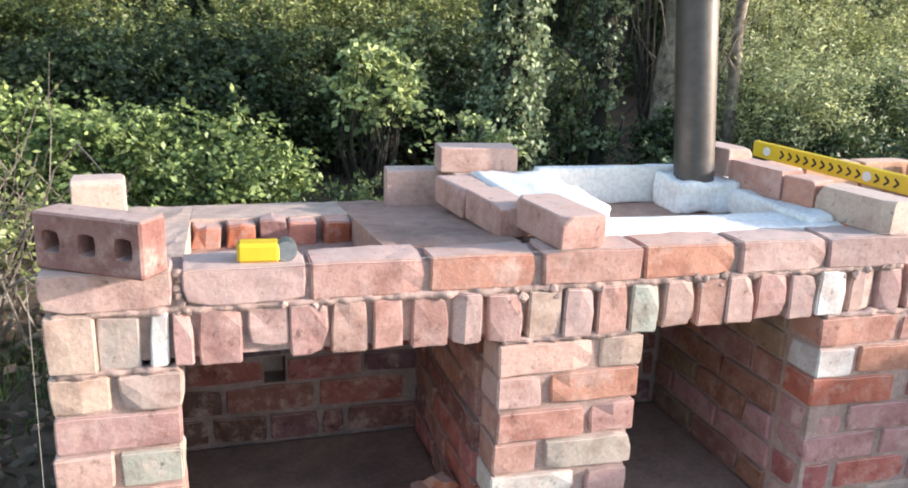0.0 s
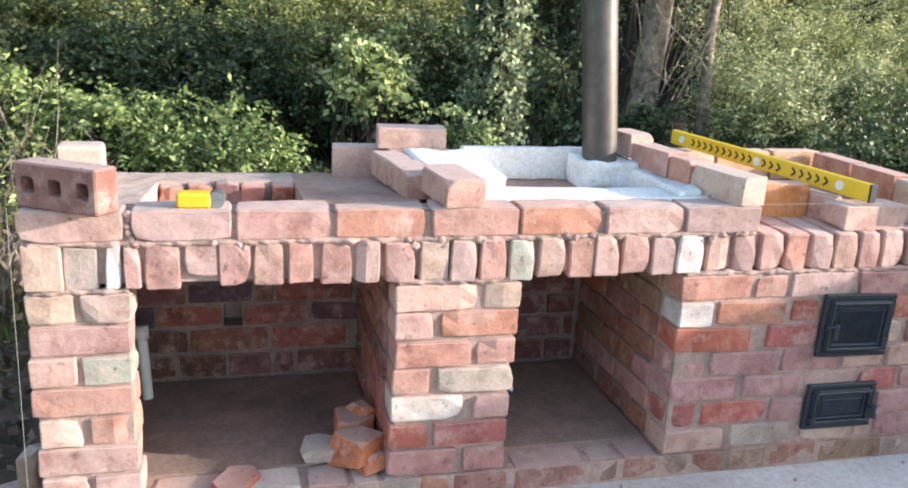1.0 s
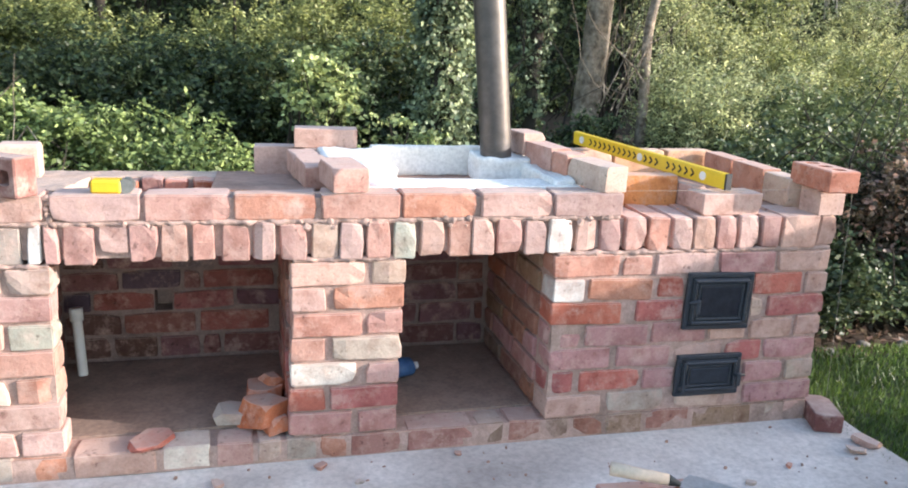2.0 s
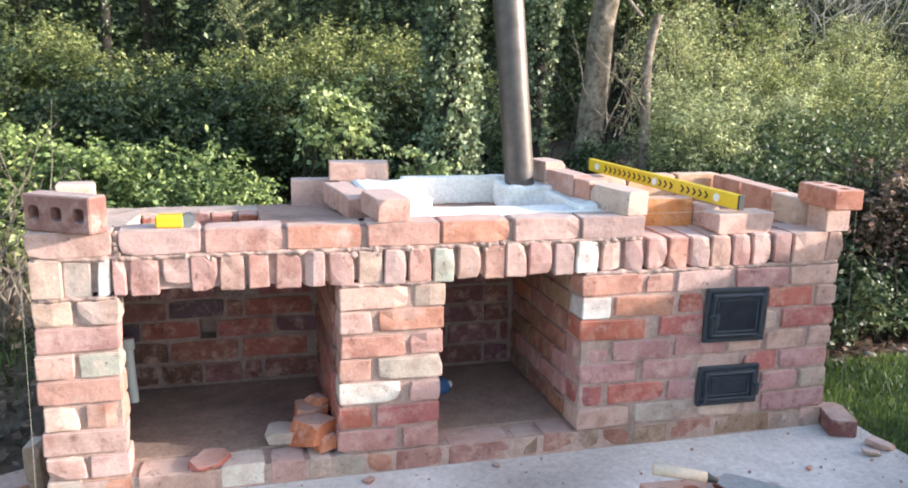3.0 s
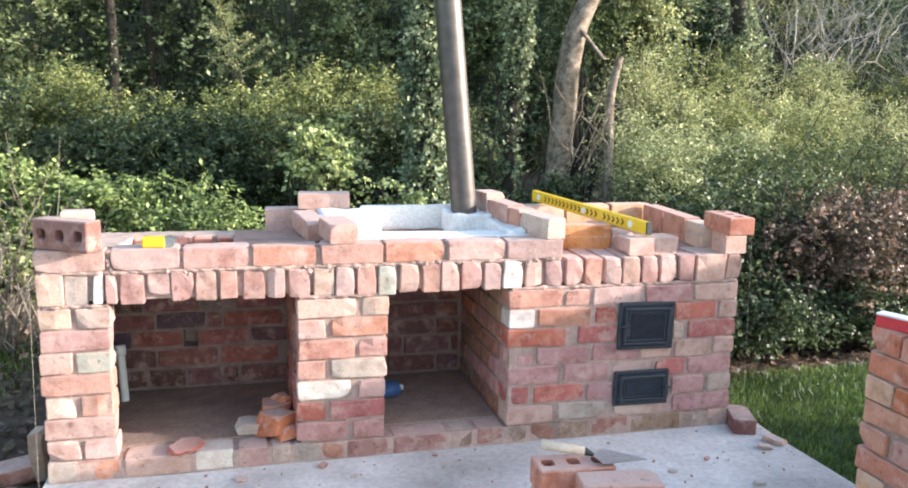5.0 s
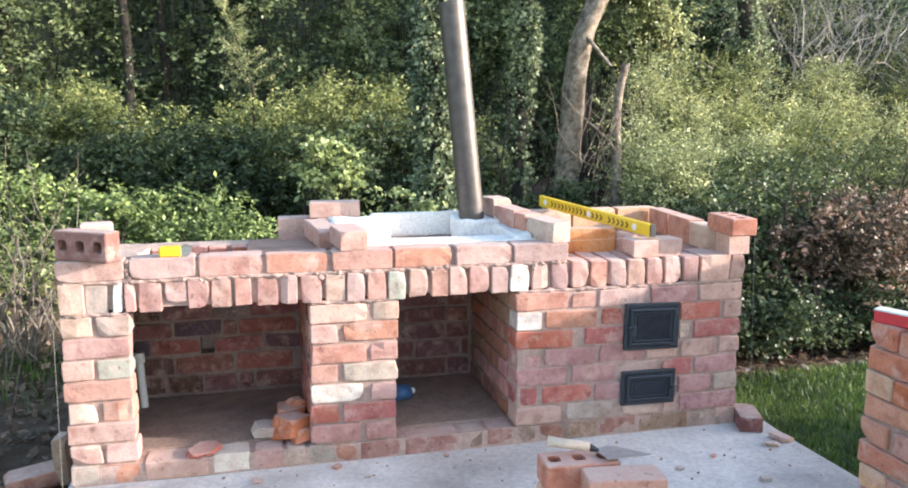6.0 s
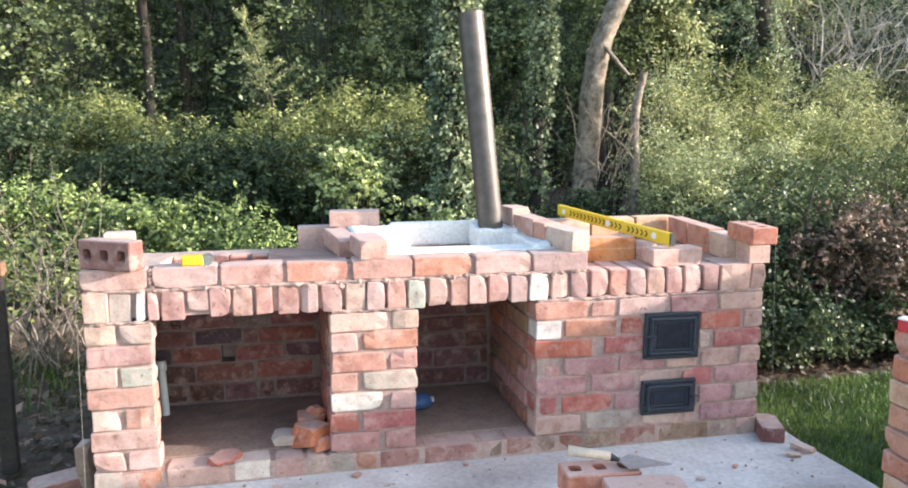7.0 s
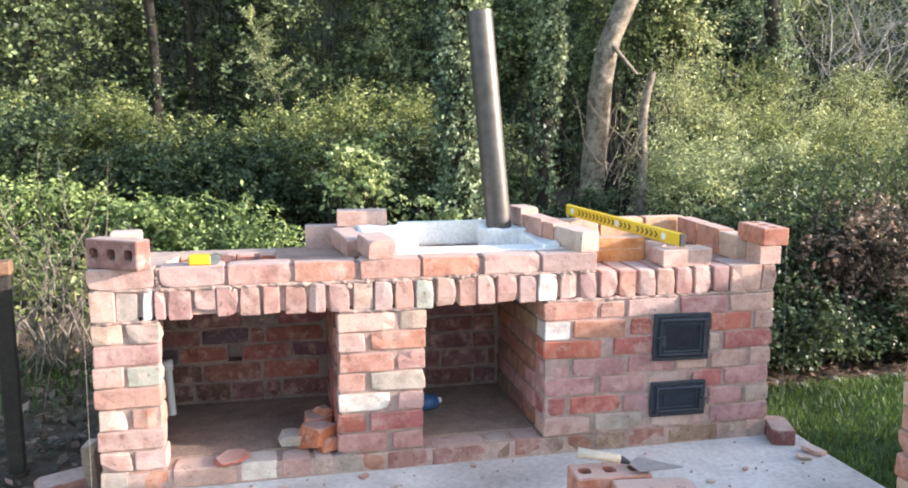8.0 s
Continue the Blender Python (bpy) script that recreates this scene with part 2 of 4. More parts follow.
TINT = {
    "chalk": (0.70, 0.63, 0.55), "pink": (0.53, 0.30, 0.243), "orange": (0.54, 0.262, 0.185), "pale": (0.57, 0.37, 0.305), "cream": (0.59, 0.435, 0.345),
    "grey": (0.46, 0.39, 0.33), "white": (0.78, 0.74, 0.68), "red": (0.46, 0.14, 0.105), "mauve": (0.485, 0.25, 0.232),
    "green": (0.42, 0.42, 0.355), "dark": (0.21, 0.08, 0.07), "blackish": (0.11, 0.06, 0.058), "hot": (0.52, 0.16, 0.07),
    "maroon": (0.20, 0.085, 0.078), "dull_red": (0.31, 0.105, 0.088), "dull_grey": (0.18, 0.135, 0.125),
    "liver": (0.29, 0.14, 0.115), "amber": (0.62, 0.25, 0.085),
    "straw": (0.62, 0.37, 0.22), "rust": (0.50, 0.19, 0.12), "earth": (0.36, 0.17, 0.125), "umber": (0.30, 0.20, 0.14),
}
RNG = random.Random(5)


def lay(parent, lo, hi, tint, slack=0.004, turn=0.0, name="brick", jitter=1.5):
    """A brick that fills lo..hi, slightly off true."""
    size = tuple(round(b - a, 3) for a, b in zip(lo, hi))
    ob = new(name, stock(size, RNG))
    ob.parent = parent
    c = [(a + b) / 2 + RNG.uniform(-slack, slack) * k for a, b, k in zip(lo, hi, (0.6, 0.9, 0.4))]
    ob.matrix_basis = pose(*c, RNG.uniform(-jitter, jitter) * 0.5, RNG.uniform(-jitter, jitter) * 0.6, turn + RNG.uniform(-jitter, jitter) * 0.5)
    base = TINT[tint]
    f, g = RNG.uniform(0.82, 1.05), RNG.uniform(-0.02, 0.02)
    ob.color = (base[0] * f + g, base[1] * f * 0.98, base[2] * f * 0.985 - g, 1)
    return ob


# ---- ground ----
def sheet(x0, x1, y0, y1, nx, ny, height):
    bm = bmesh.new()
    rows = [[bm.verts.new((x0 + (x1 - x0) * i / nx, y0 + (y1 - y0) * j / ny, height(x0 + (x1 - x0) * i / nx, y0 + (y1 - y0) * j / ny))) for i in range(nx + 1)] for j in range(ny + 1)]
    for j in range(ny):
        for i in range(nx):
            bm.faces.new((rows[j][i], rows[j][i + 1], rows[j + 1][i + 1], rows[j + 1][i]))
    return bm


def ground_height(x, y):
    rise = max(0.0, y - 1.2) * 0.05
    return -0.07 + rise + 0.035 * noise.noise((x * 1.3, y * 1.3, 0)) + 0.02 * noise.noise((x * 6, y * 6, 3))


single("ground", sheet(-60, 60, -60, 90, 60, 75, lambda x, y: -0.16 if abs(x) < 9 and -7 < y < 12 else -0.1), SOIL, "dark bare garden soil stretching away all round", "ground", "structure")
single("garden_bed", sheet(-9.5, 9.5, -7.5, 12.5, 150, 150, ground_height), SOIL, "dark uneven soil under shrubs, with litter", "soil", "structure", smooth=True)

bm = bmesh.new()
box(bm, (-0.01, -7.0, -0.12), (2.66, 0.765, 0.0))
bmesh.ops.subdivide_edges(bm, edges=bm.edges[:], cuts=24, use_grid_fill=True)
for v in bm.verts:
    if v.co.x > 2.5:
        v.co.x += 0.045 * noise.noise((v.co.y * 4, 1, 0)) - 0.10 * (v.co.y + 0.1 if v.co.y < -0.1 else 0) * 0.4
    v.co.z += 0.004 * noise.noise(v.co * 3)
single("concrete_slab", bm, CONCRETE, "pale rough concrete slab with grit and stains", "slab", "structure")

single("lawn", sheet(2.55, 8, -7.0, 0.55, 60, 80, lambda x, y: -0.035 + 0.012 * noise.noise((x * 3, y * 3, 0))), TURF, "short green lawn beside the slab", "lawn", "structure")

# ---- barbecue ----
bbq = thing("brick_barbecue", "half-built outdoor barbecue of reclaimed red bricks with two open bays", "barbecue")
H8 = [0.6 - 0.075 * k for k in range(9)]          # joints between the courses, from the lintel down
GAP = 0.010


def core(name, boxes, mat=MORTAR, label=""):
    bm = bmesh.new()
    for lo, hi in boxes:
        box(bm, lo, hi)
    return part(name, bm, mat, bbq, label)


def course(parent, top, spans, y0=0.0, deep=0.1025, high=0.067):
    for a, b, tint in spans:
        lay(parent, (a + GAP / 2, y0, top - high - 0.004), (b - GAP / 2, y0 + deep, top - 0.004), tint)


I = 0.012
left = core("left_pier", [((I, 0.013, 0.0), (0.225 - I, 0.102, 0.6))], label="pale brick side wall of the barbecue")
for k, spans in enumerate((
    [(0, 0.11, "cream"), (0.11, 0.228, "cream")], [(0.004, 0.225, "pink")], [(0.0, 0.108, "pale"), (0.11, 0.226, "green")], [(0.0, 0.226, "pink")],
    [(0.008, 0.108, "cream"), (0.118, 0.228, "pink")], [(0.0, 0.228, "pale")], [(0.0, 0.115, "pale"), (0.115, 0.232, "pale")], [(0.0, 0.1, "grey"), (0.1, 0.235, "orange")])):
    course(left, H8[k], spans)

middle = core("middle_pier", [((0.82 + I, 0.013, 0.0), (1.14 - I, 0.66, 0.6))], label="brick dividing wall between the bays")
for k, spans in enumerate((
    [(0.82, 1.035, "pale"), (1.04, 1.146, "cream")], [(0.818, 0.925, "pale"), (0.935, 1.145, "orange")], [(0.818, 1.025, "orange"), (1.03, 1.142, "pink")],
    [(0.816, 0.92, "pink"), (0.93, 1.142, "grey")], [(0.816, 1.015, "chalk"), (1.03, 1.135, "pink")], [(0.812, 0.925, "red"), (0.93, 1.135, "red")],
    [(0.812, 1.0, "mauve"), (1.01, 1.132, "mauve")])):
    course(middle, H8[k], spans)

right = core("right_block", [((1.59 + 0.01, 0.0075, 0.0), (2.55 - I, 0.78, 0.6))], label="brick firebox block with two iron doors")
for k, spans in enumerate((
    [(1.585, 1.805, "orange"), (1.81, 1.915, "pink"), (1.92, 2.14, "pale"), (2.14, 2.345, "mauve"), (2.35, 2.556, "pale")],
    [(1.59, 1.70, "white"), (1.705, 1.925, "orange"), (1.935, 2.034, "red"), (2.268, 2.455, "red"), (2.46, 2.55, "pale")],
    [(1.588, 1.825, "red"), (1.865, 2.034, "red"), (2.268, 2.325, "cream"), (2.33, 2.55, "red")],
    [(1.588, 1.70, "mauve"), (1.705, 1.925, "mauve"), (1.93, 2.13, "mauve"), (2.13, 2.27, "pale"), (2.275, 2.44, "pale"), (2.445, 2.55, "pale")],
    [(1.59, 1.80, "mauve"), (1.815, 2.01, "mauve"), (2.015, 2.19, "pale"), (2.195, 2.335, "red"), (2.34, 2.55, "mauve")],
    [(1.59, 1.685, "red"), (1.695, 1.91, "red"), (1.915, 2.03, "mauve"), (2.275, 2.43, "mauve"), (2.435, 2.55, "grey")],
    [(1.588, 1.785, "pale"), (1.795, 2.005, "grey"), (2.035, 2.205, "cream"), (2.21, 2.28, "pale"), (2.285, 2.55, "mauve")])):
    course(right, H8[k], spans)

base = core("base_course", [((I, 0.003, 0.0), (2.55 - I, 0.8, 0.067))], label="bottom course of mixed old bricks")
course(base, H8[7], [(0.24, 0.46, "pale"), (0.465, 0.60, "chalk"), (0.61, 0.72, "pink"), (0.725, 0.80, "cream"), (0.80, 0.90, "grey"), (0.90, 0.985, "earth"),
                     (0.99, 1.15, "earth"), (1.155, 1.37, "earth"), (1.375, 1.47, "umber"), (1.475, 1.59, "earth"), (1.59, 1.68, "umber"), (1.685, 1.80, "earth"), (1.80, 1.93, "umber"),
                     (1.935, 2.10, "earth"), (2.105, 2.33, "umber"), (2.335, 2.44, "grey"), (2.445, 2.55, "pale")])

# inner faces of the bays, laid in darker tints than the front
def side_face(parent, x0, x1, tints, y0=0.115, y1=0.66, tops=H8[:7]):
    for k, top in enumerate(tops):
        y = y0
        first = True
        while y < y1 - 0.03:
            w = 0.1125 if (first and k % 2 == 0) else 0.225
            e = min(y + w, y1)
            lay(parent, (x0, y + GAP / 2, top - 0.07), (x1, e - GAP / 2, top - 0.005), RNG.choice(tints))
            y, first = e, False


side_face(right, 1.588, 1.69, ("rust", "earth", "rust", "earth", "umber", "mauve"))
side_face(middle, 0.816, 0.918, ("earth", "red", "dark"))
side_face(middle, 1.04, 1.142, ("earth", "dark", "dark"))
# side wall bricks are tinted dark for the shade inside the bay
side_wall = core("side_wall", [((I, 0.108, 0.0), (0.10, 0.66, 0.6))], label="half-brick side wall behind the pier, shade put into its dark bricks")
side_face(side_wall, 0.008, 0.112, ("dark", "blackish", "dark"))
part("bay_floor", box(bmesh.new(), (0.112, 0.106, 0.05), (0.816, 0.66, 0.0745)), DUSTY_BROWN, bbq, "dusty dark bay floor")
part("bay_floor", box(bmesh.new(), (1.142, 0.106, 0.05), (1.588, 0.66, 0.0745)), DUSTY_BROWN, bbq, "dusty dark bay floor")

# the last box closes the hole from behind to keep it dark
back = core("back_wall", [((0.05, 0.672, 0.0), (0.40, 0.77, 0.70)), ((0.40, 0.672, 0.0), (0.457, 0.77, 0.25)), ((0.40, 0.672, 0.325), (0.457, 0.77, 0.70)), ((0.457, 0.672, 0.0), (2.4, 0.77, 0.70)), ((0.401, 0.748, 0.249), (0.456, 0.769, 0.326))], BACK_MORTAR, label="dark brick back wall with a hole closed from behind")
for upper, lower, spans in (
        (0.625, 0.555, [(0.11, 0.31, "blackish"), (0.32, 0.53, "maroon"), (0.54, 0.74, "maroon"), (0.75, 0.82, "blackish")]),
        (0.548, 0.482, [(0.11, 0.20, "maroon"), (0.21, 0.42, "blackish"), (0.43, 0.64, "maroon"), (0.65, 0.82, "maroon")]),
        (0.472, 0.406, [(0.11, 0.24, "blackish"), (0.252, 0.46, "maroon"), (0.472, 0.60, "dull_grey"), (0.612, 0.82, "dull_red")]),
        (0.394, 0.331, [(0.11, 0.288, "maroon"), (0.30, 0.488, "blackish"), (0.50, 0.552, "maroon"), (0.564, 0.80, "dull_red")]),
        (0.320, 0.255, [(0.11, 0.195, "blackish"), (0.205, 0.396, "dull_red"), (0.462, 0.66, "dull_red"), (0.672, 0.82, "maroon")]),
        (0.243, 0.170, [(0.11, 0.288, "blackish"), (0.30, 0.534, "maroon"), (0.546, 0.78, "dull_red")]),
        (0.158, 0.086, [(0.11, 0.25, "blackish"), (0.262, 0.40, "blackish"), (0.412, 0.545, "maroon"), (0.557, 0.615, "maroon"), (0.627, 0.82, "maroon")])):
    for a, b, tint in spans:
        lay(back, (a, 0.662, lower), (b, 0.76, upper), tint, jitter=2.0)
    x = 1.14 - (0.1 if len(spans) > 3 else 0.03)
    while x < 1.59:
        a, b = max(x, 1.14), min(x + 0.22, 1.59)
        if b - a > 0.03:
            lay(back, (a, 0.662, lower), (b - 0.012, 0.76, upper), RNG.choice(("maroon", "blackish", "maroon", "maroon", "maroon")), jitter=2.0)
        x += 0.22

# lintel course of bricks on edge
lintel = core("lintel_course", [((0.02, 0.020, 0.616), (2.53, 0.2, 0.704))], MORTAR, "row of bricks set on edge over the bays")
EDGE = [0.003, 0.088, 0.170, 0.208, 0.253, 0.335, 0.413, 0.489, 0.565, 0.638, 0.716, 0.792, 0.872, 0.952, 1.024, 1.10, 1.179, 1.259, 1.332, 1.409, 1.491, 1.566,
        1.652, 1.727, 1.808, 1.883, 1.961, 2.039, 2.119, 2.198, 2.277, 2.349, 2.49, 2.561]
HUE = ["cream", "grey", "white", "pink", "pink", "pale", "pink", "pale", "pink", "pink", "pale", "pink", "cream", "pale", "pink", "green", "pale", "pink", "pale", "pink", "pale", "white",
       "pale", "pink", "pink", "orange", "pale", "pale", "pink", "pale", "pink", "pale", "pale"]
for k, hue in enumerate(HUE):
    a, b = EDGE[k], EDGE[k + 1]
    drop = 0.03 if k == 5 else RNG.uniform(0, 0.006)
    lay(lintel, (a + RNG.choice((0.002, 0.004, 0.006)), 0.0, 0.603 + round(drop, 3)), (b - RNG.choice((0.003, 0.006, 0.010)), 0.2, 0.710), hue, slack=0.005)

# top course
top = core("top_course", [((0.012, 0.012, 0.70), (1.79, 0.108, 0.775))], MORTAR, "course of long bricks along the front edge")
for k, hue in enumerate(("pale", "pale", "pink", "orange", "pink", "orange", "pale", "pale")):
    a = 0.225 * k
    lay(top, (a + 0.006, 0.0, 0.716), (a + 0.219, 0.105, 0.786), hue, jitter=0.8)

# worktop behind it, with a sunken opening
def bed(name, lo, hi, drop=True, label="", mat=SCREED):
    """A mortar bed whose top falls slightly towards the back and is trowelled unevenly."""
    bm = box(bmesh.new(), lo, hi)
    bmesh.ops.subdivide_edges(bm, edges=bm.edges[:], cuts=9, use_grid_fill=True)
    for v in bm.verts:
        up = (v.co.z - lo[2]) / (hi[2] - lo[2])
        p = Vector((v.co.x, v.co.y, 0))
        v.co.z += up * ((-0.093 * (v.co.y - 0.108) if drop else 0) + 0.004 * noise.noise(p * 18) + 0.002 * noise.noise(p * 60))
    return part(name, bm, mat, bbq, label)


worktop = bed("worktop", (0.615, 0.108, 0.66), (0.90, 0.84, 0.778), label="rough reddish-brown mortar worktop with a sunken opening")
bed("corner_bed", (0.012, 0.108, 0.66), (0.2345, 0.84, 0.778), mat=PALE_BED)
bed("back_bed", (0.2355, 0.585, 0.66), (0.6145, 0.84, 0.778), mat=PALE_BED)
bed("opening_floor", (0.235, 0.108, 0.65), (0.615, 0.585, 0.676), False)
bed("pit_floor", (0.90, 0.108, 0.66), (1.80, 0.80, 0.735), False)
bed("firebox_bed", (2.3, 0.2, 0.60), (2.54, 0.80, 0.705), False)
bed("firebox_back_bed", (1.8, 0.66, 0.60), (2.3, 0.88, 0.705), False)
bed("firebox_floor", (1.8, 0.2, 0.55), (2.3, 0.66, 0.62), False)
for k in range(5):
    a = 0.24 + 0.075 * k
    lay(worktop, (a, 0.52, 0.672), (a + 0.068, 0.59, 0.728 + 0.006 * (k % 3)), ("orange", "hot", "earth", "rust", "hot")[k], slack=0.010, jitter=7)

# blanket-lined fire pit
blanket = thing("ceramic_blanket", "white ceramic fibre blanket lining the fire pit", "insulation")


def padded(name, lo, hi, seed, amount=0.008):
    bm = box(bmesh.new(), lo, hi)
    bmesh.ops.subdivide_edges(bm, edges=bm.edges[:], cuts=9, use_grid_fill=True)
    for v in bm.verts:
        d = sum(abs(c - a) < 1e-5 or abs(c - b2) < 1e-5 for c, a, b2 in zip(v.co, lo, hi))
        v.co += 0.004 * (d - 1) * (Vector([(a + b2) / 2 for a, b2 in zip(lo, hi)]) - v.co).normalized()
    rough(bm, amount, 14, seed)
    rough(bm, amount * 0.4, 50, seed)
    return part(name, bm, BLANKET, blanket, smooth=True)


padded("back_panel", (1.13, 0.60, 0.735), (1.72, 0.635, 0.838), 1)
padded("left_flap", (0.95, 0.215, 0.735), (1.15, 0.64, 0.828), 2, 0.010)
padded("right_flap", (1.625, 0.13, 0.735), (1.70, 0.60, 0.80), 3, 0.014)
padded("front_strip", (1.03, 0.10, 0.735), (1.70, 0.25, 0.787), 4, 0.01)
padded("flue_collar", (1.475, 0.45, 0.735), (1.66, 0.595, 0.822), 5, 0.014)

# flue pipe
flue = thing("flue_pipe", "leaning grey steel flue pipe, open at its top", "flue", (1.555, 0.515, 0.79))
bm = bmesh.new()
tube(bm, (0, 0, 0), (-0.093, 0.0, 0.925), 0.054, n=40, caps=False)
tube(bm, (0, 0, 0), (-0.093, 0.0, 0.925), 0.051, n=40, caps=False)
part("pipe", bm, STEEL, flue, smooth=True)


def loose(name, label, at, size, turn, tint, tilt=(0, 0), holes=0, group="loose bricks"):
    """A loose brick; with holes it is a pierced brick whose openings go right through its short way."""
    bm = bmesh.new()
    r = random.Random(int(sum(at) * 1000))
    sx, sy, sz = size
    if holes:
        # face in x-z, holes along y
        n = 12
        pitch = sx / holes
        for face_y in (-sy / 2, sy / 2):
            for h in range(holes):
                cx = -sx / 2 + pitch * (h + 0.5)
                rad = min(pitch, sz) * 0.25
                ring = []
                for q in range(n):
                    a = 2 * math.pi * q / n + math.pi / 4
                    f = (abs(math.cos(a)) ** 5 + abs(math.sin(a)) ** 5) ** -0.2
                    ring.append(bm.verts.new((cx + rad * f * math.cos(a), face_y, rad * 1.1 * f * math.sin(a))))
                outer = []
                for q in range(n):
                    a = 2 * math.pi * q / n + math.pi / 4
                    c, s = math.cos(a), math.sin(a)
                    f = 1 / max(abs(c), abs(s))
                    outer.append(bm.verts.new((cx + c * f * pitch / 2, face_y, s * f * sz / 2)))
                for q in range(n):
                    p = (q + 1) % n
                    bm.faces.new((ring[q], ring[p], outer[p], outer[q]))
        bmesh.ops.remove_doubles(bm, verts=bm.verts[:], dist=1e-5)
        loops = [e for e in bm.edges if e.is_boundary]
        fronts = sorted([v for v in bm.verts if v.co.y < 0], key=lambda v: (round(v.co.x, 5), round(v.co.z, 5)))
        backs = sorted([v for v in bm.verts if v.co.y > 0], key=lambda v: (round(v.co.x, 5), round(v.co.z, 5)))
        twin = dict(zip(fronts, backs))
        for e in loops:
            a, b = e.verts
            if a in twin and b in twin:
                bm.faces.new((a, b, twin[b], twin[a]))
        for h in range(holes):
            cx = -sx / 2 + pitch * (h + 0.5)
            rim = [v for v in backs if (v.co.x - cx) ** 2 + (v.co.z / 1.1) ** 2 < (min(pitch, sz) * 0.36) ** 2]
            rim.sort(key=lambda v: math.atan2(v.co.z, v.co.x - cx))
            bm.faces.new(rim)
        bmesh.ops.recalc_face_normals(bm, faces=bm.faces[:])
        edge = [e for e in bm.edges if len(e.link_faces) == 2 and e.calc_face_angle(0) > 1.0 and max(abs(e.verts[0].co.z), abs(e.verts[1].co.z)) > sz * 0.45 or (abs(abs(e.verts[0].co.x) - sx / 2) < 1e-4 and abs(abs(e.verts[1].co.x) - sx / 2) < 1e-4)]
        bmesh.ops.bevel(bm, geom=[e for e in edge if e.is_valid and len(e.link_faces) == 2 and e.calc_face_angle(0) > 1.0], offset=0.004, segments=1, affect="EDGES")
    else:
        box(bm, (-sx / 2, -sy / 2, -sz / 2), (sx / 2, sy / 2, sz / 2))
        worn(bm, size, r, 4)
        bmesh.ops.bevel(bm, geom=bm.edges[:], offset=0.003, segments=1, affect="EDGES", clamp_overlap=True)
    ob = single(name, bm, BRICK, label, "brick", group=group)
    ob.matrix_basis = pose(*at, tilt[0], tilt[1], turn)
    t = TINT[tint]
    ob.color = (*t, 1)
    return ob


loose("pierced_brick", "dull red brick with three holes, on edge", (0.106, 0.020, 0.8375), (0.212, 0.068, 0.099), -32, "liver", holes=3)
loose("loose_brick", "pale cream brick end standing on the back corner", (0.035, 0.60, 0.784), (0.115, 0.09, 0.105), 4, "cream")
loose("loose_brick", "brick laid along the front edge of the fire pit", (0.975, 0.105, 0.822), (0.1, 0.215, 0.068), 6, "pink")
loose("loose_brick", "brick in the low row beside the fire pit", (0.912, 0.29, 0.80), (0.09, 0.205, 0.07), 5, "pink")
loose("loose_brick", "brick in the low row beside the fire pit", (0.898, 0.51, 0.79), (0.09, 0.205, 0.07), 4, "pink")
loose("loose_brick", "brick in the low row beside the fire pit", (0.955, 0.665, 0.778), (0.1, 0.07, 0.085), 4, "cream")
loose("loose_brick", "brick on top of a stack at the back", (0.985, 0.70, 0.854), (0.215, 0.1, 0.066), -5, "pale")
loose("loose_brick", "half-shaded brick laid at the back of the worktop", (0.85, 0.745, 0.768), (0.215, 0.075, 0.102), -3, "pale")
for x, y, z, ly, tint in ((1.748, 0.105, 0.824, 0.205, "cream"), (1.727, 0.265, 0.828, 0.10, "orange"), (1.708, 0.415, 0.835, 0.19, "pink"), (1.678, 0.575, 0.862, 0.14, "pale")):
    loose("loose_brick", "brick in a dry-laid row beside the fire pit", (x, y, z), (0.085, ly, 0.076), 7, tint)

# open box of bricks over the firebox
rim = [((2.175, 0.072, 0.743), (0.215, 0.1, 0.068), 3, "pale"), ((1.945, 0.215, 0.758), (0.25, 0.065, 0.1), -3, "amber"), ((2.10, 0.17, 0.747), (0.05, 0.12, 0.076), 10, "pale"),
       ((2.52, 0.05, 0.75), (0.09, 0.1, 0.08), 0, "pale"), ((2.485, 0.20, 0.756), (0.07, 0.16, 0.1), -5, "cream"), ((2.505, 0.40, 0.759), (0.07, 0.215, 0.105), -5, "orange"),
       ((2.525, 0.63, 0.759), (0.07, 0.215, 0.105), -5, "orange"), ((2.44, 0.79, 0.759), (0.2, 0.07, 0.105), 2, "straw"), ((2.22, 0.785, 0.759), (0.215, 0.07, 0.105), 1, "straw"), ((1.99, 0.775, 0.759), (0.215, 0.07, 0.105), 1, "cream")]
for at, size, turn, tint in rim:
    loose("loose_brick", "dry-laid brick round the open top of the firebox", at, size, turn, tint)
loose("pierced_brick", "red brick with three holes lying on the far corner", (2.498, 0.03, 0.829), (0.215, 0.068, 0.1025), 85, "rust", tilt=(-90, 0), holes=3)

loose("kerb_brick", "dark red brick end on the slab at the corner", (2.58, -0.03, 0.031), (0.09, 0.17, 0.06), -20, "dark")


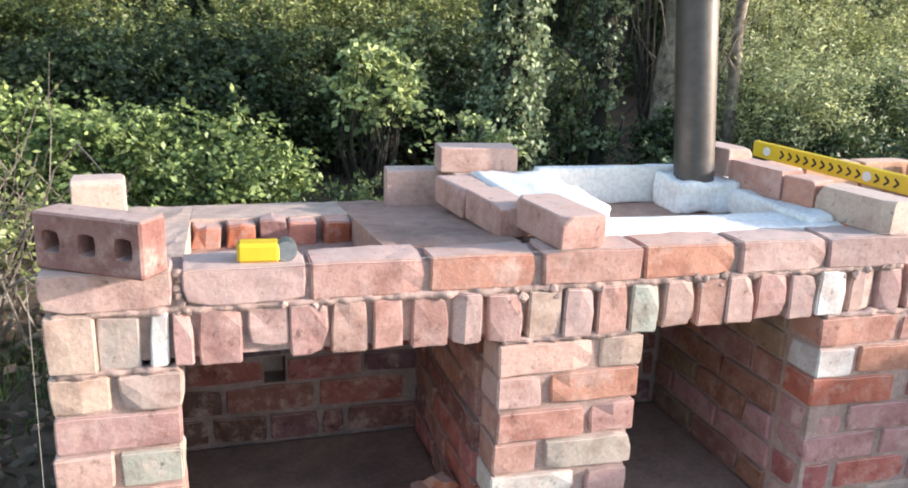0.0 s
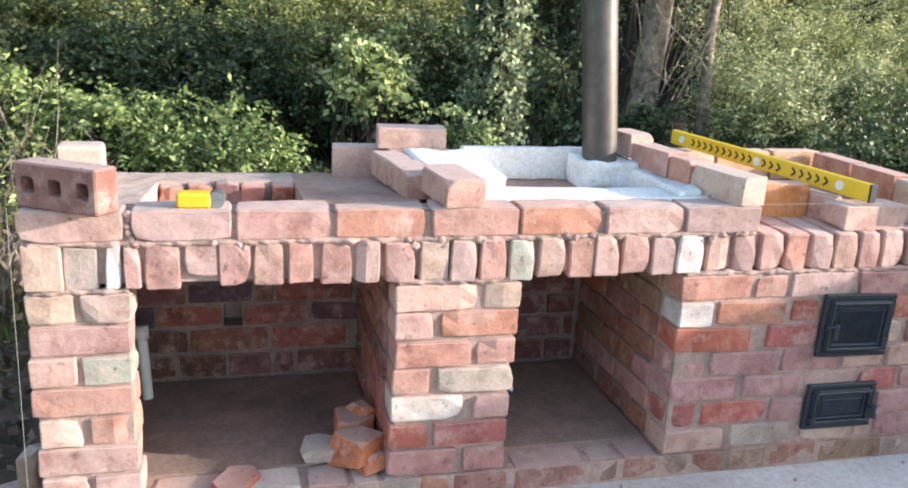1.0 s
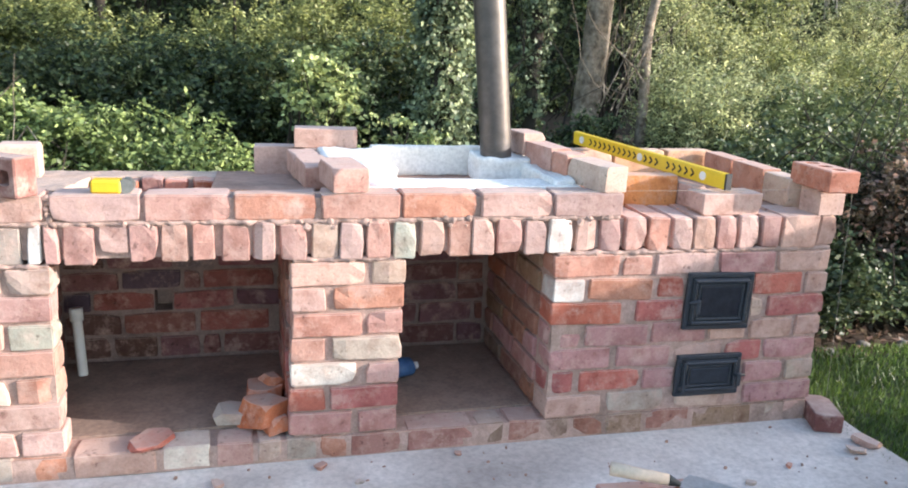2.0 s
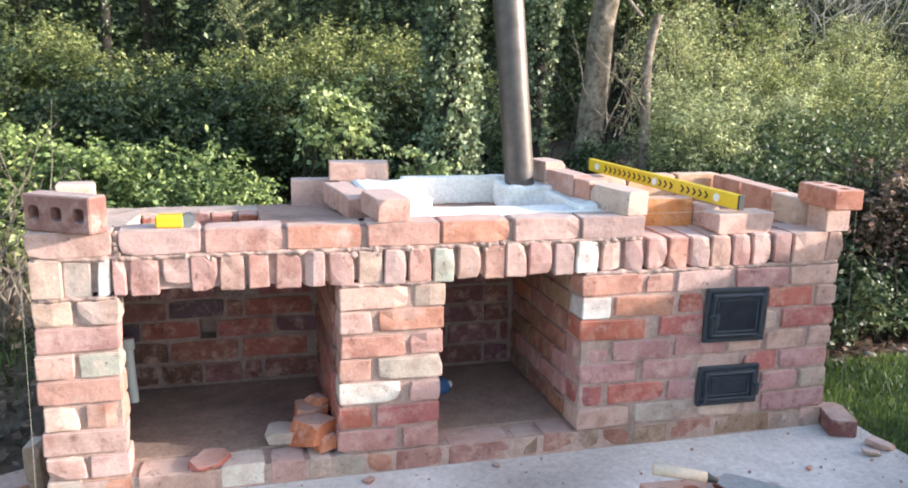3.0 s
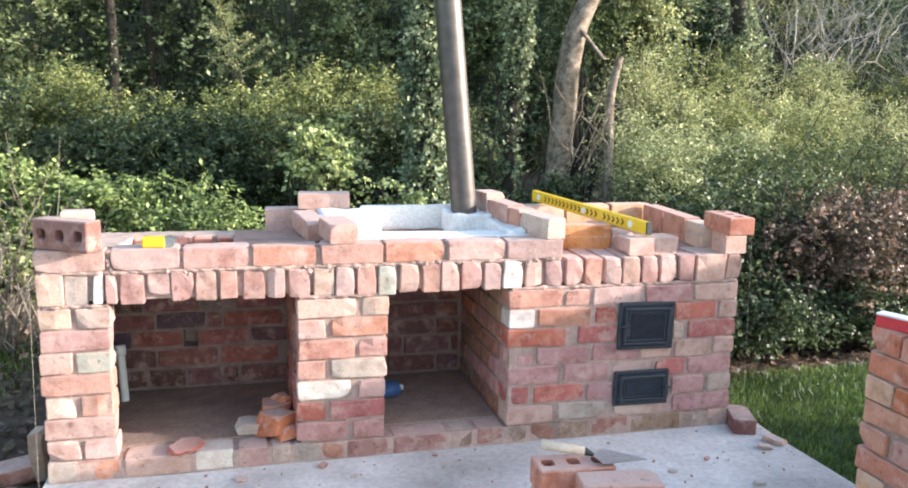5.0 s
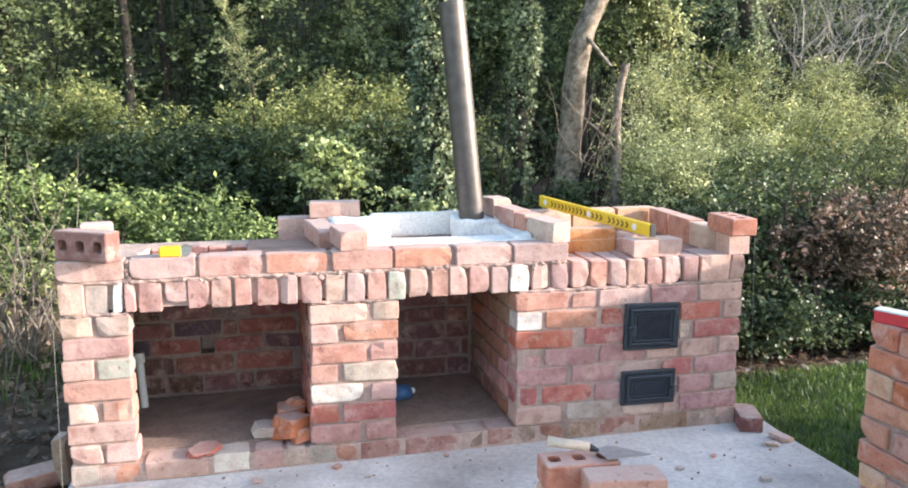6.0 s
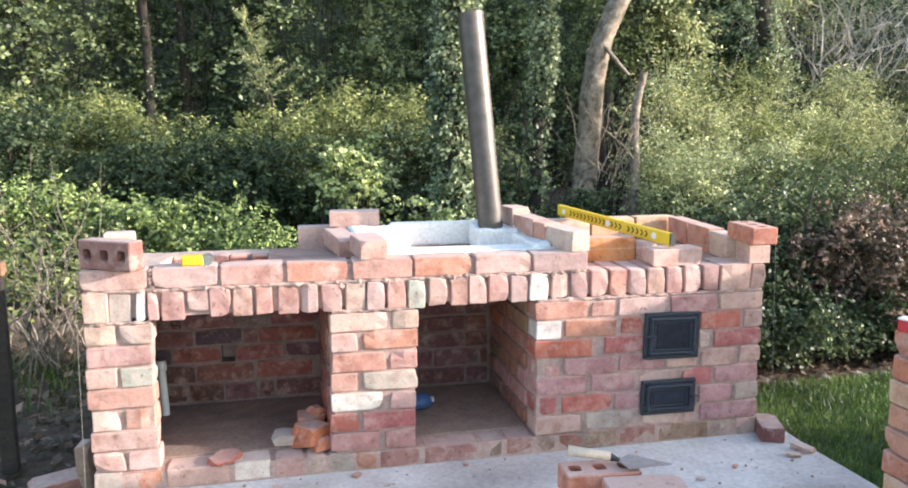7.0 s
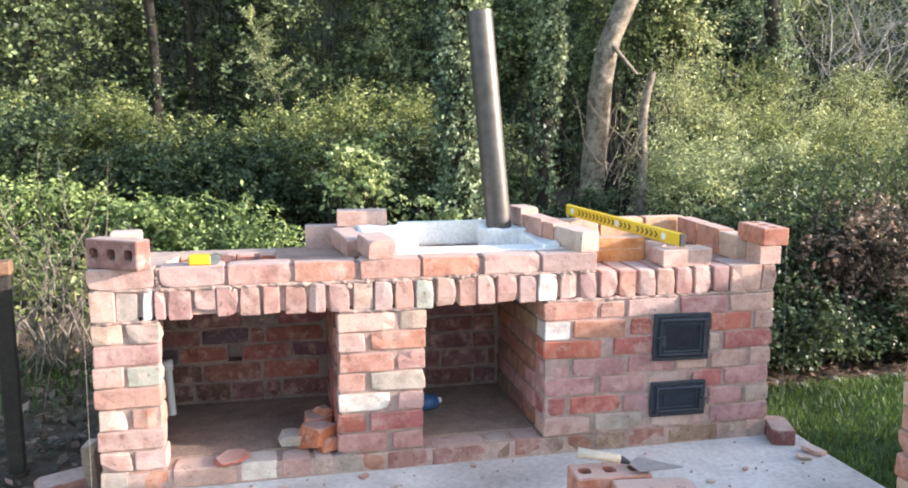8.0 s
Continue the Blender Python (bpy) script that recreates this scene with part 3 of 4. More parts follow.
# ---- iron doors ----
def frame_ring(bm, w, h, t, y0, y1, bevel=0.002):
    """A rectangular ring in x-z, butted at its corners."""
    for lo, hi in (((-w / 2, y0, -h / 2), (w / 2, y1, -h / 2 + t)), ((-w / 2, y0, h / 2 - t), (w / 2, y1, h / 2)),
                   ((-w / 2, y0 + 0.0004, -h / 2 + t), (-w / 2 + t, y1, h / 2 - t)), ((w / 2 - t, y0 + 0.0004, -h / 2 + t), (w / 2, y1, h / 2 - t))):
        box(bm, lo, hi, None, bevel)
    return bm


def iron_door(at, w, h, latch_side, tilt):
    """A stove door: flange, stepped rims, a smooth sunk panel, two hinges and a hooked latch."""
    d = thing("iron_door", "black cast-iron stove door with stepped rims and a hooked latch", "stove door", at, group="stove doors")
    d.matrix_basis = pose(*at, 0, tilt, 0)
    part("frame", frame_ring(bmesh.new(), w, h, 0.016, -0.008, 0.006), IRON, d)
    bm = bmesh.new()
    box(bm, (-w / 2 + 0.018, -0.010, -h / 2 + 0.018), (w / 2 - 0.018, 0.004, h / 2 - 0.018), None, 0.002)
    frame_ring(bm, w - 0.040, h - 0.040, 0.010, -0.020, -0.008, 0.003)
    frame_ring(bm, w - 0.070, h - 0.066, 0.007, -0.015, -0.008, 0.002)
    leaf = part("door_leaf", bm, IRON, d)
    bm = box(bmesh.new(), (-w / 2 + 0.046, -0.0135, -h / 2 + 0.044), (w / 2 - 0.046, -0.008, h / 2 - 0.044), None, 0.002)
    part("panel", bm, IRON_SMOOTH, leaf, "smooth dark inner panel")
    x = latch_side * (w / 2 - 0.024)
    bm = bmesh.new()
    tube(bm, (x, -0.008, 0), (x, -0.040, 0), 0.007, 0.006, 12)
    box(bm, (x - 0.007, -0.044, -0.030), (x + 0.007, -0.034, 0.016), None, 0.003)
    tube(bm, (x, -0.039, 0.010), (x + latch_side * 0.026, -0.030, 0.004), 0.006, 0.004, 10)
    part("latch", bm, IRON, d)
    for z in (-0.27, 0.27):
        bm = bmesh.new()
        tube(bm, (-x, -0.016, h * z - 0.014), (-x, -0.016, h * z + 0.014), 0.007, n=12)
        box(bm, (-x - 0.014, -0.014, h * z - 0.007), (-x + 0.014, -0.007, h * z + 0.007), None, 0.002)
        part("hinge", bm, IRON, d)
    for sx in (-1, 1):
        for sz in (-1, 1):
            bm = bmesh.new()
            tube(bm, (sx * (w / 2 - 0.008), -0.007, sz * (h / 2 - 0.008)), (sx * (w / 2 - 0.008), -0.011, sz * (h / 2 - 0.008)), 0.004, 0.003, 8)
            part("rivet", bm, IRON, d)


iron_door((2.148, -0.006, 0.440), 0.232, 0.186, -1, 1.2)
iron_door((2.142, -0.006, 0.191), 0.230, 0.140, 1, 0.5)

# ---- spirit level ----
level = thing("spirit_level", "yellow spirit level with black arrow marks across the bricks", "spirit level")
A, B = Vector((1.985, 0.85, 0.847)), Vector((2.155, 0.03, 0.812))
ax = (B - A).normalized()
M = Matrix.Translation(A) @ Matrix((ax, Vector((0, 0, 1)).cross(ax), Vector((0, 0, 1)))).transposed().to_4x4()
L = (B - A).length
bm = bmesh.new()
box(bm, (0, -0.012, -0.025), (L, 0.012, 0.025), M, 0.003)
part("body", bm, YELLOW, level)
for end in (0.0, L):
    bm = bmesh.new()
    box(bm, (end - 0.004, -0.013, -0.026), (end + 0.004, 0.013, 0.026), M, 0.002)
    part("end_cap", bm, BLACK, level)
for d in (0.06, L / 2, L - 0.1):
    bm = bmesh.new()
    tube(bm, M @ Vector((d, -0.014, 0)), M @ Vector((d, 0.014, 0)), 0.014, n=20)
    part("vial", bm, WHITE, level, "round clear bubble vial")
for run in (range(2, 12), range(13, 16), range(17, 22)):
    for q in run:
        bm = bmesh.new()
        x = 0.06 + q * 0.03
        if x > L - 0.02 or abs(x - L + 0.1) < 0.02:
            continue
        for s in (-1, 1):
            box(bm, (-0.009, -0.0135, -0.003), (0.009, 0.0135, 0.003), M @ pose(x, 0, s * 0.006, 0, s * 40, 0))
        part("arrow_mark", bm, BLACK, level)

# ---- tape measure ----
tape = thing("tape_measure", "yellow tape measure lying on the worktop edge", "tape measure", (0.368, 0.035, 0.786), -4)
bm = bmesh.new()
box(bm, (-0.04, -0.022, 0), (0.036, 0.022, 0.036), None, 0.006)
part("case", bm, YELLOW, tape)
bm = bmesh.new()
tube(bm, (0.046, -0.018, 0.02), (0.046, 0.018, 0.02), 0.019, n=18)
part("reel", bm, TROWEL, tape, "silver rim")

# ---- right pier and brick stack ----
pier = thing("brick_pier", "low square pier of orange and straw bricks", "pier", group="")
bm = bmesh.new()
box(bm, (2.457, -1.385, -0.05), (2.93, -0.837, 0.645))
pc = part("pier_core", bm, DUSTY_BROWN, pier)
for k in range(9):
    z = 0.652 - 0.075 * k
    y = -0.82
    first = k % 2 == 0
    while y > -1.38:
        w = 0.1125 if first else 0.225
        e = max(y - w, -1.4)
        lay(pc, (2.44, e + 0.003, z - 0.069), (2.54, y - 0.003, z), RNG.choice(("straw", "orange", "hot", "orange", "rust")), slack=0.006)
        y, first = e, False
    x = 2.545
    while x < 2.92:
        lay(pc, (x, -1.4, z - 0.065), (x + 0.19, -1.3, z), RNG.choice(("straw", "orange", "rust")))
        lay(pc, (x, -0.92, z - 0.065), (x + 0.19, -0.82, z), RNG.choice(("straw", "orange", "rust")))
        x += 0.2
bar = thing("red_level", "red and white builder's level lying on the pier", "spirit level", (2.66, -1.08, 0.655), 20)
bm = bmesh.new()
box(bm, (-0.13, -0.3, 0.0), (-0.09, 0.3, 0.035), None, 0.003)
part("body", bm, RED, bar)
bm = bmesh.new()
box(bm, (-0.131, -0.3, 0.0352), (-0.089, 0.3, 0.042), None, 0.002)
part("edge_strip", bm, WHITE, bar, "white top strip")

for k in range(4):
    z = 0.0385 + 0.0775 * k
    if k < 3:
        loose("stacked_brick", "brick in a small stack standing on the slab", (1.515, -0.815, z), (0.215, 0.1, 0.076), 4 - 3 * k, "mauve" if k % 2 else "straw", group="brick stack")
    loose("stacked_brick", "brick in a small stack standing on the slab", (1.60, -0.93, z - 0.001 * k), (0.215, 0.1, 0.076), 3 - 4 * k, "orange", group="brick stack")
loose("stacked_brick", "pierced brick on top of the small stack", (1.515, -0.815, 0.2715), (0.215, 0.076, 0.1025), -4, "rust", tilt=(-90, 0), holes=3, group="brick stack")

trowel = thing("trowel", "bricklayer's trowel with a pale wooden handle on stacked bricks", "trowel", (1.485, -0.785, 0.334), -22)
bm = bmesh.new()
tube(bm, (-0.05, 0, 0.012), (0.07, 0, 0.0), 0.015, 0.012, 16)
part("handle", bm, WOOD, trowel, "pale wooden handle", True)
bm = bmesh.new()
tube(bm, (0.07, 0, 0.0), (0.095, 0, -0.008), 0.012, 0.005, 12)
part("ferrule", bm, BLACK, trowel)
bm = bmesh.new()
pts = [(0.09, 0), (0.12, 0.05), (0.24, 0.0), (0.12, -0.05)]
vs = [bm.verts.new((x, y, z)) for z in (-0.012, -0.009) for x, y in pts]
bm.faces.new(vs[3::-1]), bm.faces.new(vs[4:])
for q in range(4):
    bm.faces.new((vs[q], vs[(q + 1) % 4], vs[4 + (q + 1) % 4], vs[4 + q]))
part("blade", bm, TROWEL, trowel, "grey steel blade")


# ---- rubble, pipe, strings, small clutter ----
def chunk(name, label, at, r, tint, seed, squash=(1, 1, 0.8), group="rubble", category="brick rubble"):
    """A broken lump: a block with random planes struck off it."""
    q = random.Random(seed * 17)
    bm = box(bmesh.new(), [-r * s for s in squash], [r * s for s in squash])
    for _ in range(11):
        n = Vector([q.gauss(0, 1) for _ in range(3)]).normalized()
        reach = sum(abs(n[i]) * squash[i] for i in range(3)) * r
        bmesh.ops.bisect_plane(bm, geom=bm.verts[:] + bm.edges[:] + bm.faces[:], plane_co=n * reach * q.uniform(0.55, 0.8), plane_no=n, clear_outer=True)
        bmesh.ops.holes_fill(bm, edges=[e for e in bm.edges if e.is_boundary], sides=0)
    bmesh.ops.bevel(bm, geom=bm.edges[:], offset=r * 0.05, segments=1, affect="EDGES", clamp_overlap=True)
    ob = single(name, bm, BRICK, label, category, group=group)
    lowest = min(v.co.z for v in ob.data.vertices)
    ob.matrix_basis = pose(at[0], at[1], at[2] - lowest, 0, 0, seed * 40)
    ob.color = (*TINT[tint], 1)
    return ob


chunk("brick_chunk", "broken orange brick lump on the bay floor", (0.748, 0.085, 0.075), 0.055, "hot", 1)
chunk("brick_chunk", "broken orange brick lump on the bay floor", (0.752, 0.185, 0.075), 0.055, "hot", 2)
chunk("brick_chunk", "broken orange brick lump resting on another", (0.775, 0.215, 0.128), 0.034, "hot", 3, (1.2, 1, 0.8))
chunk("brick_chunk", "pale flat broken brick on the bay floor", (0.665, 0.13, 0.075), 0.055, "grey", 4, (1, 1, 0.45))
chunk("brick_chunk", "small orange crumb of brick", (0.78, 0.05, 0.075), 0.03, "hot", 5)
chunk("brick_chunk", "reddish brick piece lying at the bay's edge", (0.44, 0.045, 0.070), 0.055, "red", 6, (1.3, 0.8, 0.16))
for k, (x, y, r, tint) in enumerate(((0.90, -0.05, 0.016, "earth"), (1.31, -0.04, 0.010, "earth"), (2.62, -0.2, 0.03, "pale"), (2.55, -0.24, 0.02, "cream"), (1.0, -0.15, 0.010, "grey"), (1.75, -0.3, 0.012, "grey"),
                                        (0.62, -0.1, 0.015, "pale"), (2.1, -0.35, 0.012, "grey"), (2.35, -0.5, 0.016, "grey"), (2.28, -0.28, 0.011, "rust"))):
    chunk("grit", "small chip of brick on the concrete slab", (x, y, 0.0), r, tint, 10 + k, (1.4, 1, 0.4), "grit", "chip")

pipe = thing("plastic_pipe", "short white plastic pipe standing against the bay wall", "pipe", (0.178, 0.55, 0.076))
bm = bmesh.new()
tube(bm, (0, 0, 0.0), (-0.012, 0.02, 0.21), 0.016, n=18, caps=False)
tube(bm, (0, 0, 0.0), (-0.012, 0.02, 0.21), 0.013, n=18, caps=False)
part("tube", bm, WHITE, pipe, smooth=True)
bm = bmesh.new()
tube(bm, (-0.0105, 0.018, 0.185), (-0.0125, 0.021, 0.225), 0.021, n=18)
part("socket", bm, WHITE, pipe, smooth=True)

blue = thing("blue_bottle", "small crumpled blue plastic bottle on the bay floor", "bottle", (1.215, 0.36, 0.078))
bm = bmesh.new()
tube(bm, (-0.04, 0, 0.036), (0.03, 0.02, 0.036), 0.035, 0.03, 18)
rough(bm, 0.008, 30)
part("body", bm, BLUE, blue, smooth=True)
bm = bmesh.new()
tube(bm, (0.03, 0.02, 0.036), (0.055, 0.025, 0.036), 0.014, 0.012, 14)
part("cap", bm, WHITE, blue, smooth=True)


def string(label, a, b):
    bm = bmesh.new()
    a, b = Vector(a), Vector(b)
    tube(bm, a, b, 0.0005, n=6, caps=False)
    single("string_line", bm, STRING, label, "string", group="string lines")


string("taut builder's line along the front of the worktop", (0.0, -0.010, 0.788), (2.58, -0.010, 0.796))
string("builder's line hanging down the corner to the ground", (-0.006, -0.014, 0.788), (-0.02, -0.02, 0.0))
string("builder's line hanging down the corner to a brick", (2.58, -0.010, 0.796), (2.592, -0.03, 0.09))

# shade is painted as a dark shaft, the lit top as an added block
post = thing("timber_post", "weathered brown timber post standing in the soil", "post", (-0.375, 0.4, -0.05), 10)
bm = bmesh.new()
box(bm, (-0.03, -0.03, 0), (0.03, 0.03, 0.765), None, 0.006)
bmesh.ops.subdivide_edges(bm, edges=bm.edges[:], cuts=3, use_grid_fill=True)
rough(bm, 0.004, 12)
part("shaft", bm, DARK_BARK, post)
part("cap", rough(box(bmesh.new(), (-0.04, -0.04, 0.764), (0.04, 0.04, 0.815), None, 0.008), 0.004, 15), LIT_POST_WOOD, post, "sunlit top of the post, made as an orange-brown block")

# crumbs of mortar and grit on the slab
g = np.random.default_rng(21)
bm = bmesh.new()
for _ in range(110):
    x, y, r = g.uniform(0.3, 2.6), -abs(g.normal(0.02, 0.5)) - 0.02, g.uniform(0.002, 0.006)
    bmesh.ops.create_icosphere(bm, subdivisions=1, radius=r, matrix=pose(x, y, r * 0.4, g.uniform(0, 90), 0, g.uniform(0, 90)) @ Matrix.Diagonal((1.5, 1, 0.7, 1)))
tagged(single("mortar_crumbs", bm, SCREED, "small dark mortar crumbs scattered on the slab", "crumbs"), kind="stuff")

loose("loose_brick", "dull red brick lying on the soil beside the wall", (-0.15, 0.20, -0.035), (0.215, 0.1, 0.066), 20, "earth", tilt=(4, -3))
loose("loose_brick", "dull red brick lying on the soil beside the wall", (-0.22, -0.20, -0.035), (0.215, 0.1, 0.066), -12, "rust", tilt=(-3, 5))
chunk("stone_block", "grey stone lump against the foot of the wall", (-0.055, 0.2, -0.06), 0.06, "umber", 31, (0.4, 0.7, 1.8), "", "stone")


def mortar_ridge(x0, x1, z, seed, high=0.012):
    """Mortar squeezed out unevenly along a bed joint."""
    bm = box(bmesh.new(), (x0, -0.002, z - high / 2), (x1, 0.03, z + high / 2))
    n = int((x1 - x0) / 0.008)
    bmesh.ops.subdivide_edges(bm, edges=[e for e in bm.edges if abs(e.verts[0].co.x - e.verts[1].co.x) > 0.1], cuts=n)
    for v in bm.verts:
        a = noise.noise((v.co.x * 26, seed, 0)) + 0.5 * noise.noise((v.co.x * 55, seed, 4))
        if v.co.y < 0.01:
            v.co.y += 0.005 - 0.010 * a
        v.co.z += 0.006 * noise.noise((v.co.x * 60, v.co.z * 300, seed))
    return part("mortar_ridge", bm, MORTAR, bbq, smooth=True)


mortar_ridge(0.02, 1.79, 0.711, 1)
mortar_ridge(0.02, 0.22, 0.602, 2)
mortar_ridge(1.60, 2.54, 0.602, 3)
mortar_ridge(0.83, 1.13, 0.602, 4)



def mortar_lump(at, r, seed):
    """A lump of mortar squeezed out of a joint."""
    bm = bmesh.new()
    bmesh.ops.create_icosphere(bm, subdivisions=2, radius=r)
    rough(bm, r * 0.6, 0.9 / r, seed)
    for v in bm.verts:
        v.co.y *= 0.55
    bm.transform(Matrix.Translation(at))
    return part("mortar_lump", bm, MORTAR, bbq)


q = random.Random(41)
for k in range(26):
    x = q.choice((0.232, 0.42, 0.455, 0.87, 0.93, 1.02, 1.26, 1.33, 1.62, 1.68, 1.74)) + q.uniform(-0.02, 0.02)
    mortar_lump((x, 0.002, q.choice((0.711, 0.706, 0.700)) + q.uniform(-0.006, 0.006)), q.uniform(0.005, 0.011), k)
for k in range(5):
    mortar_lump((0.226 + q.uniform(-0.004, 0.004), 0.006, 0.722 + 0.014 * k), q.uniform(0.006, 0.010), 50 + k)

# ---- unseen wall added to cast the diagonal shadow ----
shade_caster = thing("unseen_wall", "plain unseen wall added to cast shade on the barbecue", "wall", kind="structure")
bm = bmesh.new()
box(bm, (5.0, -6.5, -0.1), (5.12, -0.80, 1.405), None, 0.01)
part("wall", bm, CONCRETE, shade_caster)


# ---- plants ----
def leaves_mesh(name, centres, size, mat, seed, spread=0.05, per=10, droop=0.2, upward=0.55, aspect=0.62):
    """Leaves in sprays: each centre carries some leaves; every leaf is a folded pair of triangles with a pointed tip."""
    g = np.random.default_rng(seed)
    c = np.repeat(np.asarray(centres), per, axis=0)
    n = len(c)
    c = c + g.normal(0, spread, (n, 3)) * (1, 1, 0.8)
    s = size * g.uniform(0.6, 1.35, n)[:, None]
    d = g.normal(0, 1, (n, 3))
    d[:, 2] = d[:, 2] * 0.6 - droop
    d /= np.linalg.norm(d, axis=1)[:, None]
    up = g.normal(0, 0.6, (n, 3)) + (0.15, -0.35, upward)
    w = np.cross(d, up)
    w /= np.linalg.norm(w, axis=1)[:, None] + 1e-9
    nrm = np.cross(w, d)
    base, tip = c, c + d * s
    mid = c + d * s * 0.45 - nrm * s * 0.06
    a, b = mid + w * s * aspect / 2 + nrm * s * 0.1, mid - w * s * aspect / 2 + nrm * s * 0.1
    v = np.stack([base, a, tip, b], axis=1).reshape(-1, 3)
    k = np.arange(n)[:, None] * 4
    f = np.concatenate([k + (0, 1, 2), k + (0, 2, 3)], axis=1).reshape(-1, 3)
    me = bpy.data.meshes.new(name)
    me.vertices.add(len(v))
    me.vertices.foreach_set("co", v.ravel())
    me.loops.add(f.size)
    me.loops.foreach_set("vertex_index", f.ravel())
    me.polygons.add(len(f))
    me.polygons.foreach_set("loop_start", np.arange(0, f.size, 3))
    me.update(calc_edges=True)
    me.materials.append(mat)
    return me


def lobes(g, centre, size, n, lobe):
    """Points on the skins of many small lobes that fill an ellipsoid: an uneven, gappy crown."""
    out = []
    while len(out) < n:
        p = g.normal(0, 1, 3)
        p /= np.linalg.norm(p)
        q = np.array(centre) + p * np.array(size) * g.uniform(0.45, 1.0)
        out.append((q, lobe * g.uniform(0.5, 1.3)))
    return out


def twigs(bm, root, ends, r0, g):
    for e in ends:
        a, b = Vector(root), Vector(e)
        m = (a + b) / 2 + Vector(g.normal(0, 0.08, 3))
        tube(bm, a, m, r0, r0 * 0.7, 5, False)
        tube(bm, m, b, r0 * 0.7, r0 * 0.25, 5, False)


def shoots(g, blobs, count, length, rise, steps):
    """Points along young shoots that grow outwards from the lobes and arch over."""
    pts = []
    for q, r in blobs:
        d = g.normal(0, 1, (count, 3))
        d /= np.linalg.norm(d, axis=1)[:, None]
        base = q + d * r * g.uniform(0.3, 1.0, (count, 1)) * (1, 1, 0.8)
        aim = d + g.normal(0, 0.35, (count, 3)) + (0, 0, rise)
        aim /= np.linalg.norm(aim, axis=1)[:, None]
        reach = length * g.uniform(0.4, 1.25, (count, 1))
        for k in range(steps):
            f = (k + 0.5) / steps
            pts.append(base + aim * reach * f - np.array((0, 0, 0.35)) * reach * f * f)
    return np.concatenate(pts)


def shrub(label, centre, size, mat, leaf, count, seed, lobe=0.2, n=40, per=2, name="shrub", bark=DARK_BARK, spread=0.012, aspect=0.6, length=0.16, rise=0.6, steps=7):
    g = np.random.default_rng(seed)
    ob = thing(name, label, "shrub" if name == "shrub" else name.replace("_", " "), (centre[0], centre[1], 0), group="shrubs")
    blobs = lobes(g, (0, 0, centre[2]), size, n, lobe)
    pts = shoots(g, blobs, max(3, int(count / n)), length, rise, steps)
    pts = pts[pts[:, 2] > 0.02]
    crown = new("crown", leaves_mesh("crown", pts, leaf, mat, seed, spread, per, aspect=aspect))
    crown.parent = ob
    bm = bmesh.new()
    twigs(bm, (0, 0, -0.06), [q for q, r in blobs[:24]], 0.012, g)
    part("branchwork", bm, bark, ob)
    return ob


def trunk(ob, path, r0, r1, mat, name="trunk"):
    bm = bmesh.new()
    n = 14
    rings = []
    for k, p in enumerate(path):
        f = k / (len(path) - 1)
        r = r0 + (r1 - r0) * f
        rings.append([bm.verts.new(Vector(p) + Vector((math.cos(a) * r, math.sin(a) * r, 0)) * (1 + 0.14 * noise.noise((math.cos(a) * 2, math.sin(a) * 2, p[2] * 3)))) for a in (2 * math.pi * q / n for q in range(n))])
    for lo, hi in zip(rings, rings[1:]):
        for q in range(n):
            bm.faces.new((lo[q], lo[(q + 1) % n], hi[(q + 1) % n], hi[q]))
    return part(name, bm, mat, ob, smooth=True)


def spline(points, n=24):
    """A smooth line through the points."""
    p = [Vector(q) for q in points]
    p = [p[0] * 2 - p[1]] + p + [p[-1] * 2 - p[-2]]
    out = []
    for k in range(n + 1):
        f = k / n * (len(points) - 1)
        i = min(int(f), len(points) - 2)
        t = f - i
        a, b, c, d = p[i:i + 4]
        out.append(0.5 * (2 * b + (c - a) * t + (2 * a - 5 * b + 4 * c - d) * t * t + (3 * b - a - 3 * c + d) * t ** 3))
    return out


def feathery(label, foot, height, seed):
    """A thin leader with arching side sprays set with needles."""
    g = np.random.default_rng(seed)
    ob = thing("young_conifer", label, "conifer", foot)
    bm, pts = bmesh.new(), []
    lean = Vector((-0.28, 0, 1))
    tube(bm, (0, 0, -1.2), (0, 0, 0), 0.02, 0.014, 6, False)
    tube(bm, (0, 0, 0), lean * height, 0.014, 0.004, 6, False)
    for k in range(34):
        f = k / 34
        a = lean * height * f
        side = g.uniform(0, 2 * math.pi)
        reach = 0.38 * (1 - f * 0.75) * g.uniform(0.6, 1.1)
        p = [a + Vector((math.cos(side) * reach * s, math.sin(side) * reach * s, 0.30 * s * reach + 0.25 * reach * s * s)) for s in (0, 0.35, 0.7, 1.0)]
        for u, w in zip(p, p[1:]):
            tube(bm, u, w, 0.004, 0.003, 4, False)
            pts += [tuple(u.lerp(w, q / 7)) for q in range(7)]
    part("branchwork", bm, DARK_BARK, ob)
    crown = new("crown", leaves_mesh("crown", pts, 0.032, LEAF_PALE, seed, 0.008, 7, -0.2, 0.4, 0.2))
    crown.parent = ob


